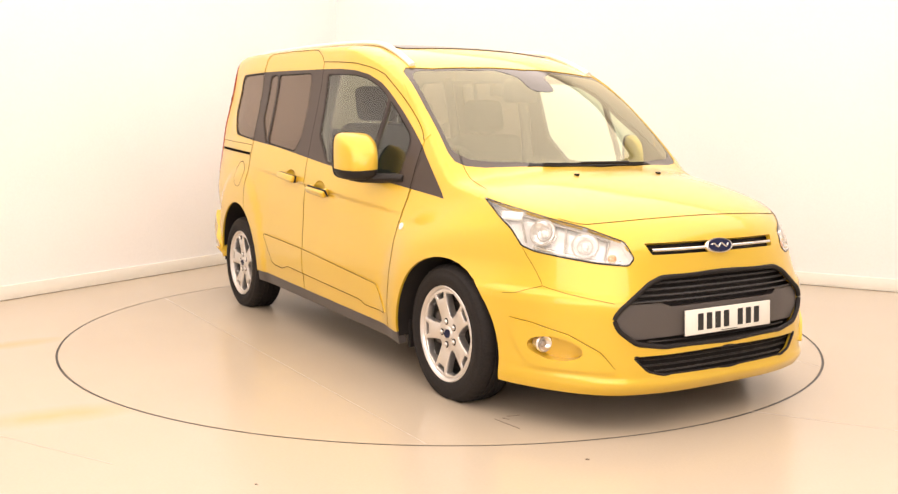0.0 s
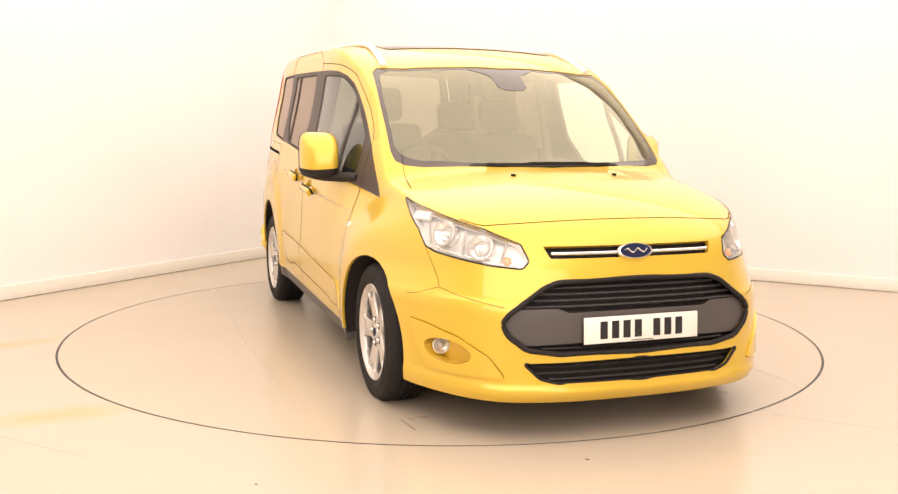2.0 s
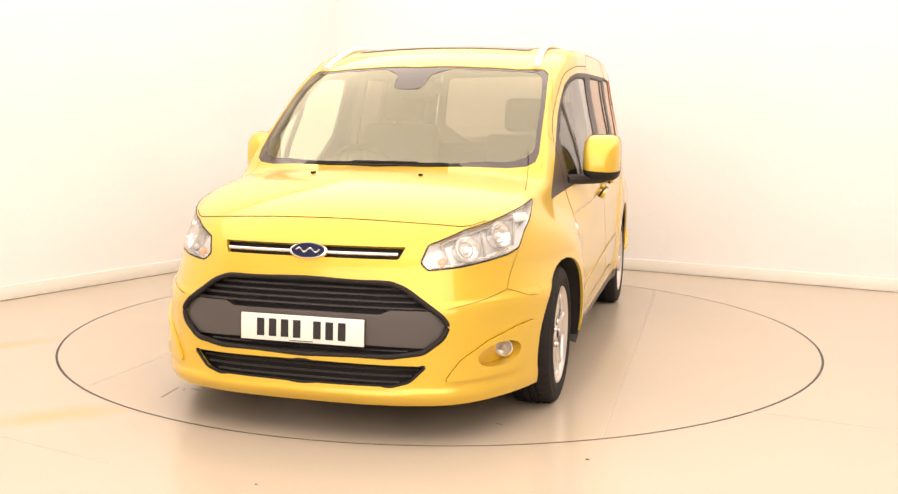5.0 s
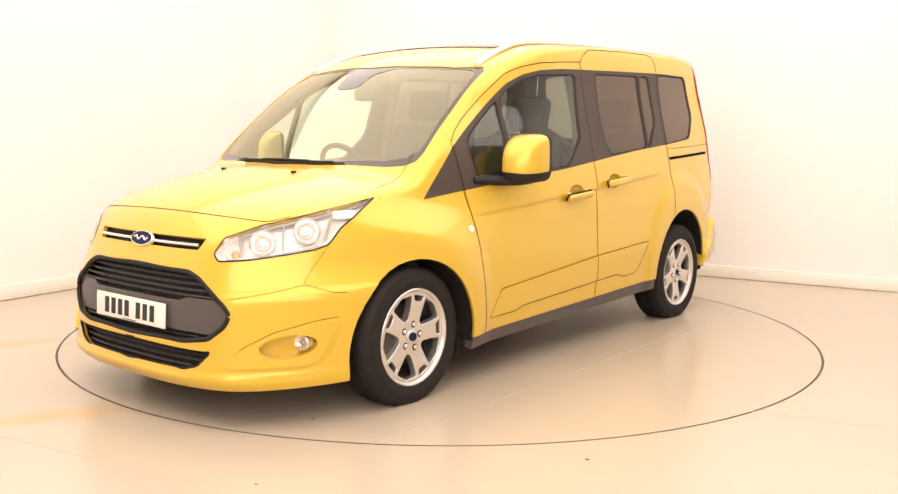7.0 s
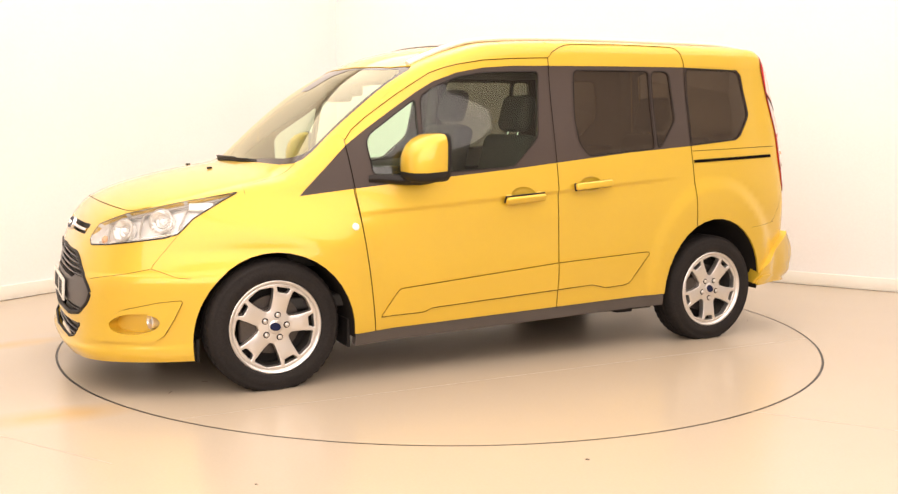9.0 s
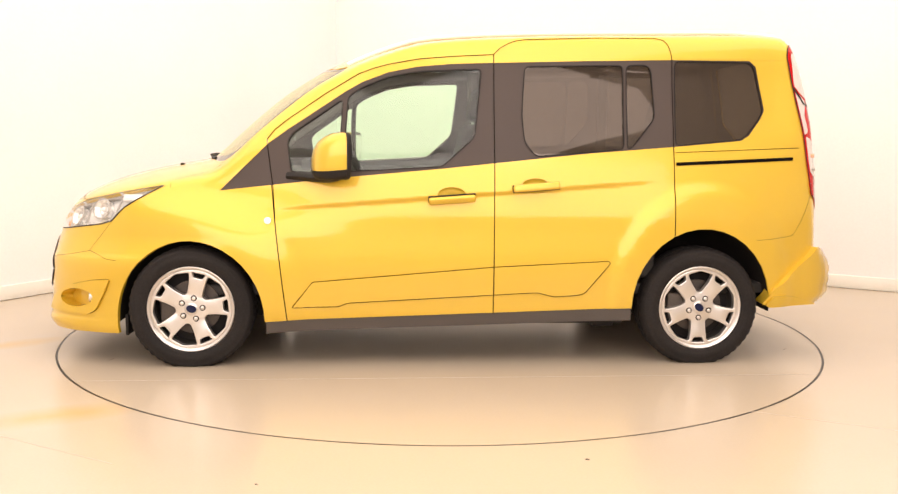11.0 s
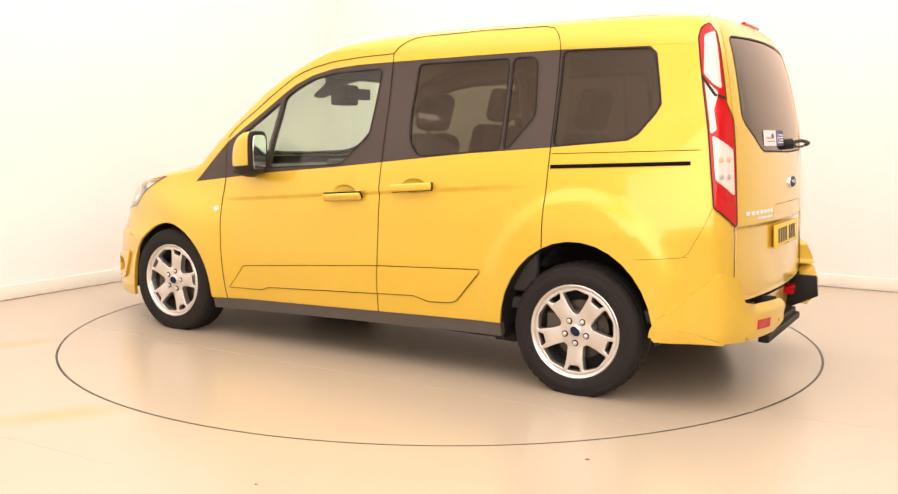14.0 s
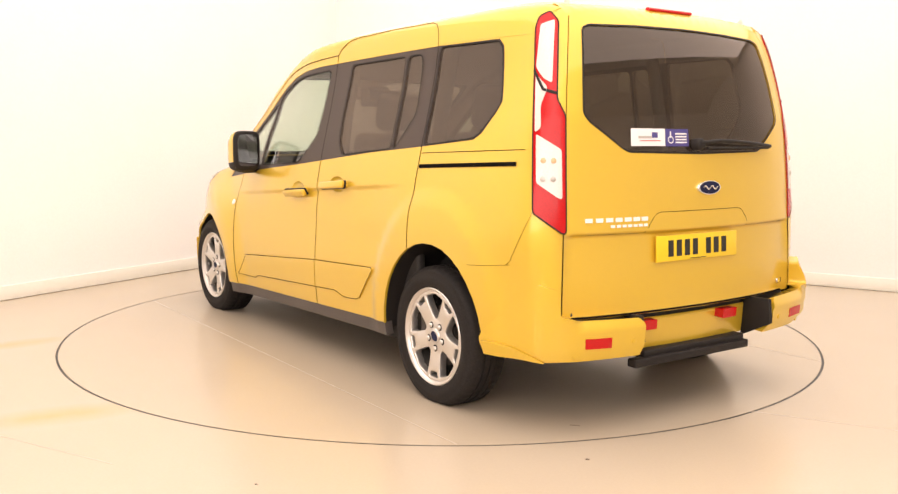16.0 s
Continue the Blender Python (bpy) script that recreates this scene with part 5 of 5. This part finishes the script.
    disc_part("brake_disc", [(0.03, 0.0), (0.14, 0.0), (0.14, 0.014), (0.09, 0.014), (0.09, 0.03), (0.03, 0.03)], STEEL, w, Matrix(), "steel brake disc", 40)
    rounded_block("brake_caliper", (0.07, 0.165, -0.02, 0.05, -0.075, 0.075), STEEL, w, 0.015, "dull brake caliper")
    disc_part("brake_shield", [(0.192, -0.04), (0.192, -0.03), (0.03, -0.03)], PLASTIC, w, Matrix(), "", 40)
    return w


def interior(car):
    """Seats, dashboard and steering wheel, seen through the panes."""
    box_part("cabin_floor", (-1.85, 1.25, -0.80, 0.80, 0.36, 0.42), DASH, car, "dark cabin floor", 0.01)
    bm = bmesh.new()
    box(bm, 0.62, 1.22, -0.72, 0.72, 0.55, 0.97)
    for v in bm.verts:
        if v.co.z > 0.9 and v.co.x > 1.0:
            v.co.z = 1.0
        if v.co.z < 0.6 and v.co.x < 0.7:
            v.co.x = 0.8
    part("dashboard", bm, DASH, car, "charcoal dashboard", bevel=0.04)
    rounded_block("instrument_hood", (0.62, 0.86, -0.55, -0.22, 0.95, 1.045), DASH, car, 0.03)
    rounded_block("centre_screen", (0.60, 0.72, -0.15, 0.15, 0.93, 1.04), DASH, car, 0.02)
    m = pose(0.50, -0.385, 0.97, 0, -62, 0)
    wheel_pts = [m @ Vector((0.185 * math.cos(a), 0.185 * math.sin(a), 0)) for a in np.linspace(0, 2 * math.pi, 33)[:-1]]
    sw = tube_part("steering_wheel", wheel_pts, 0.016, PLASTIC, car, "black steering wheel", closed=True)
    bm = bmesh.new()
    box(bm, -0.03, 0.03, -0.18, 0.18, -0.015, 0.015, m)
    box(bm, -0.07, 0.06, -0.07, 0.07, -0.02, 0.02, m)
    part("spokes", bm, PLASTIC, sw, bevel=0.01)
    for s in (-1, 1):
        seat(car, -0.02, s * 0.40, 0.64 - 0.03 * s)
    seat(car, -0.98, 0.45, 0.62, 0.42)
    bm = bmesh.new()
    box(bm, -1.955, -1.925, -0.70, 0.70, 0.42, 1.125)
    for v in bm.verts:
        v.co.x += 0.0 if v.co.z > 1 else -0.06
    part("tailgate_trim", bm, DASH, car, "charcoal tailgate trim", bevel=0.01)
    for s in (-1, 1):
        rounded_block("side_trim", (-1.82, -1.14, s * 0.77 - 0.03, s * 0.77 + 0.03, 0.76, 1.13), DASH, car, 0.02, "charcoal rear side trim")
    rounded_block("interior_mirror", (0.575, 0.61, -0.14, 0.10, 1.415, 1.485), PLASTIC, car, 0.012, "black interior mirror")
    rounded_block("sensor_box", (0.63, 0.74, -0.09, 0.08, 1.39, 1.52), PLASTIC, car, 0.02, "black sensor box behind the windscreen", pose(0, 0, -0.01))
    for s in (-1, 1):
        tube_part("inner_pillar", [(-0.26, s * 0.775, 1.0), (-0.26, s * 0.735, 1.30), (-0.25, s * 0.665, 1.62)], 0.035, LINING, car)
        tube_part("inner_pillar", [(-1.16, s * 0.775, 1.0), (-1.16, s * 0.735, 1.30), (-1.15, s * 0.665, 1.62)], 0.035, LINING, car)
        rounded_block("door_card", (-1.1, 0.80, s * 0.80 - 0.025, s * 0.80 + 0.025, 0.45, 0.985), DASH, car, 0.02, "dark inner door card")


def seat(car, x, y, z, w=0.50):
    s = rounded_block("seat", (x - 0.10, x + 0.42, y - w / 2, y + w / 2, z - 0.08, z + 0.06), FABRIC, car, 0.05, "dark grey cloth seat")
    lean = pose(x - 0.07, y, z + 0.03, 0, -14, 0)
    rounded_block("backrest", (-0.07, 0.06, -w / 2, w / 2, -0.05, 0.58), FABRIC, s, 0.05, "", lean)
    rounded_block("headrest", (-0.045, 0.055, -0.135, 0.135, 0.600, 0.81), FABRIC, s, 0.045, "", lean)
    for d in (-0.055, 0.055):
        tube_part("headrest_post", [lean @ Vector((0, d, 0.55)), lean @ Vector((0, d, 0.68))], 0.007, CHROME, s)


def build_car():
    c = tagged(new("car"), "yellow family van with black window pillars and silver wheels", "car")
    body_panels(c)
    window_band(c)
    shut_lines(c)
    front_end(c)
    rear_end(c)
    flank_parts(c)
    interior(c)
    for x, s, turn in ((1.331, 1, -13), (-1.331, 1, -36), (1.331, -1, 20), (-1.331, -1, 8)):
        wheel(c, pose(x, s * (0.794 if x > 0 else 0.805), 0.302, 0, 0, 0 if s > 0 else 180), turn)
    return c


studio()
table = turntable()
car = build_car()



# ---------------------------------------------------------------- what moves
TURN = [(0.0, -58.13), (0.5, -58.82), (1.0, -61.05), (1.5, -64.73), (2.0, -70.37), (2.5, -76.12), (3.0, -82.31), (3.5, -88.07),
        (4.0, -94.28), (4.5, -100.02), (5.0, -106.18), (5.2, -108.54), (6.25, -120.8), (7.3, -133.06), (7.5, -135.42), (8.0, -141.56),
        (8.5, -147.14), (9.0, -153.21), (9.2, -155.65), (10.25, -167.75), (11.3, -179.85), (11.5, -182.2), (12.0, -188.22), (12.5, -193.76),
        (13.0, -199.82), (13.5, -205.48), (14.0, -211.48), (14.5, -217.17), (15.0, -223.24), (15.5, -228.96), (16.0, -235.05)]


def motions():
    walk(table, [(t, pose(0, 0, 0, 0, 0, a)) for t, a in TURN])
    walk(car, [(t, pose(0, 0, 0, 0, 0, a) @ pose(0.0167, 0.0702, 0)) for t, a in TURN])


motions()
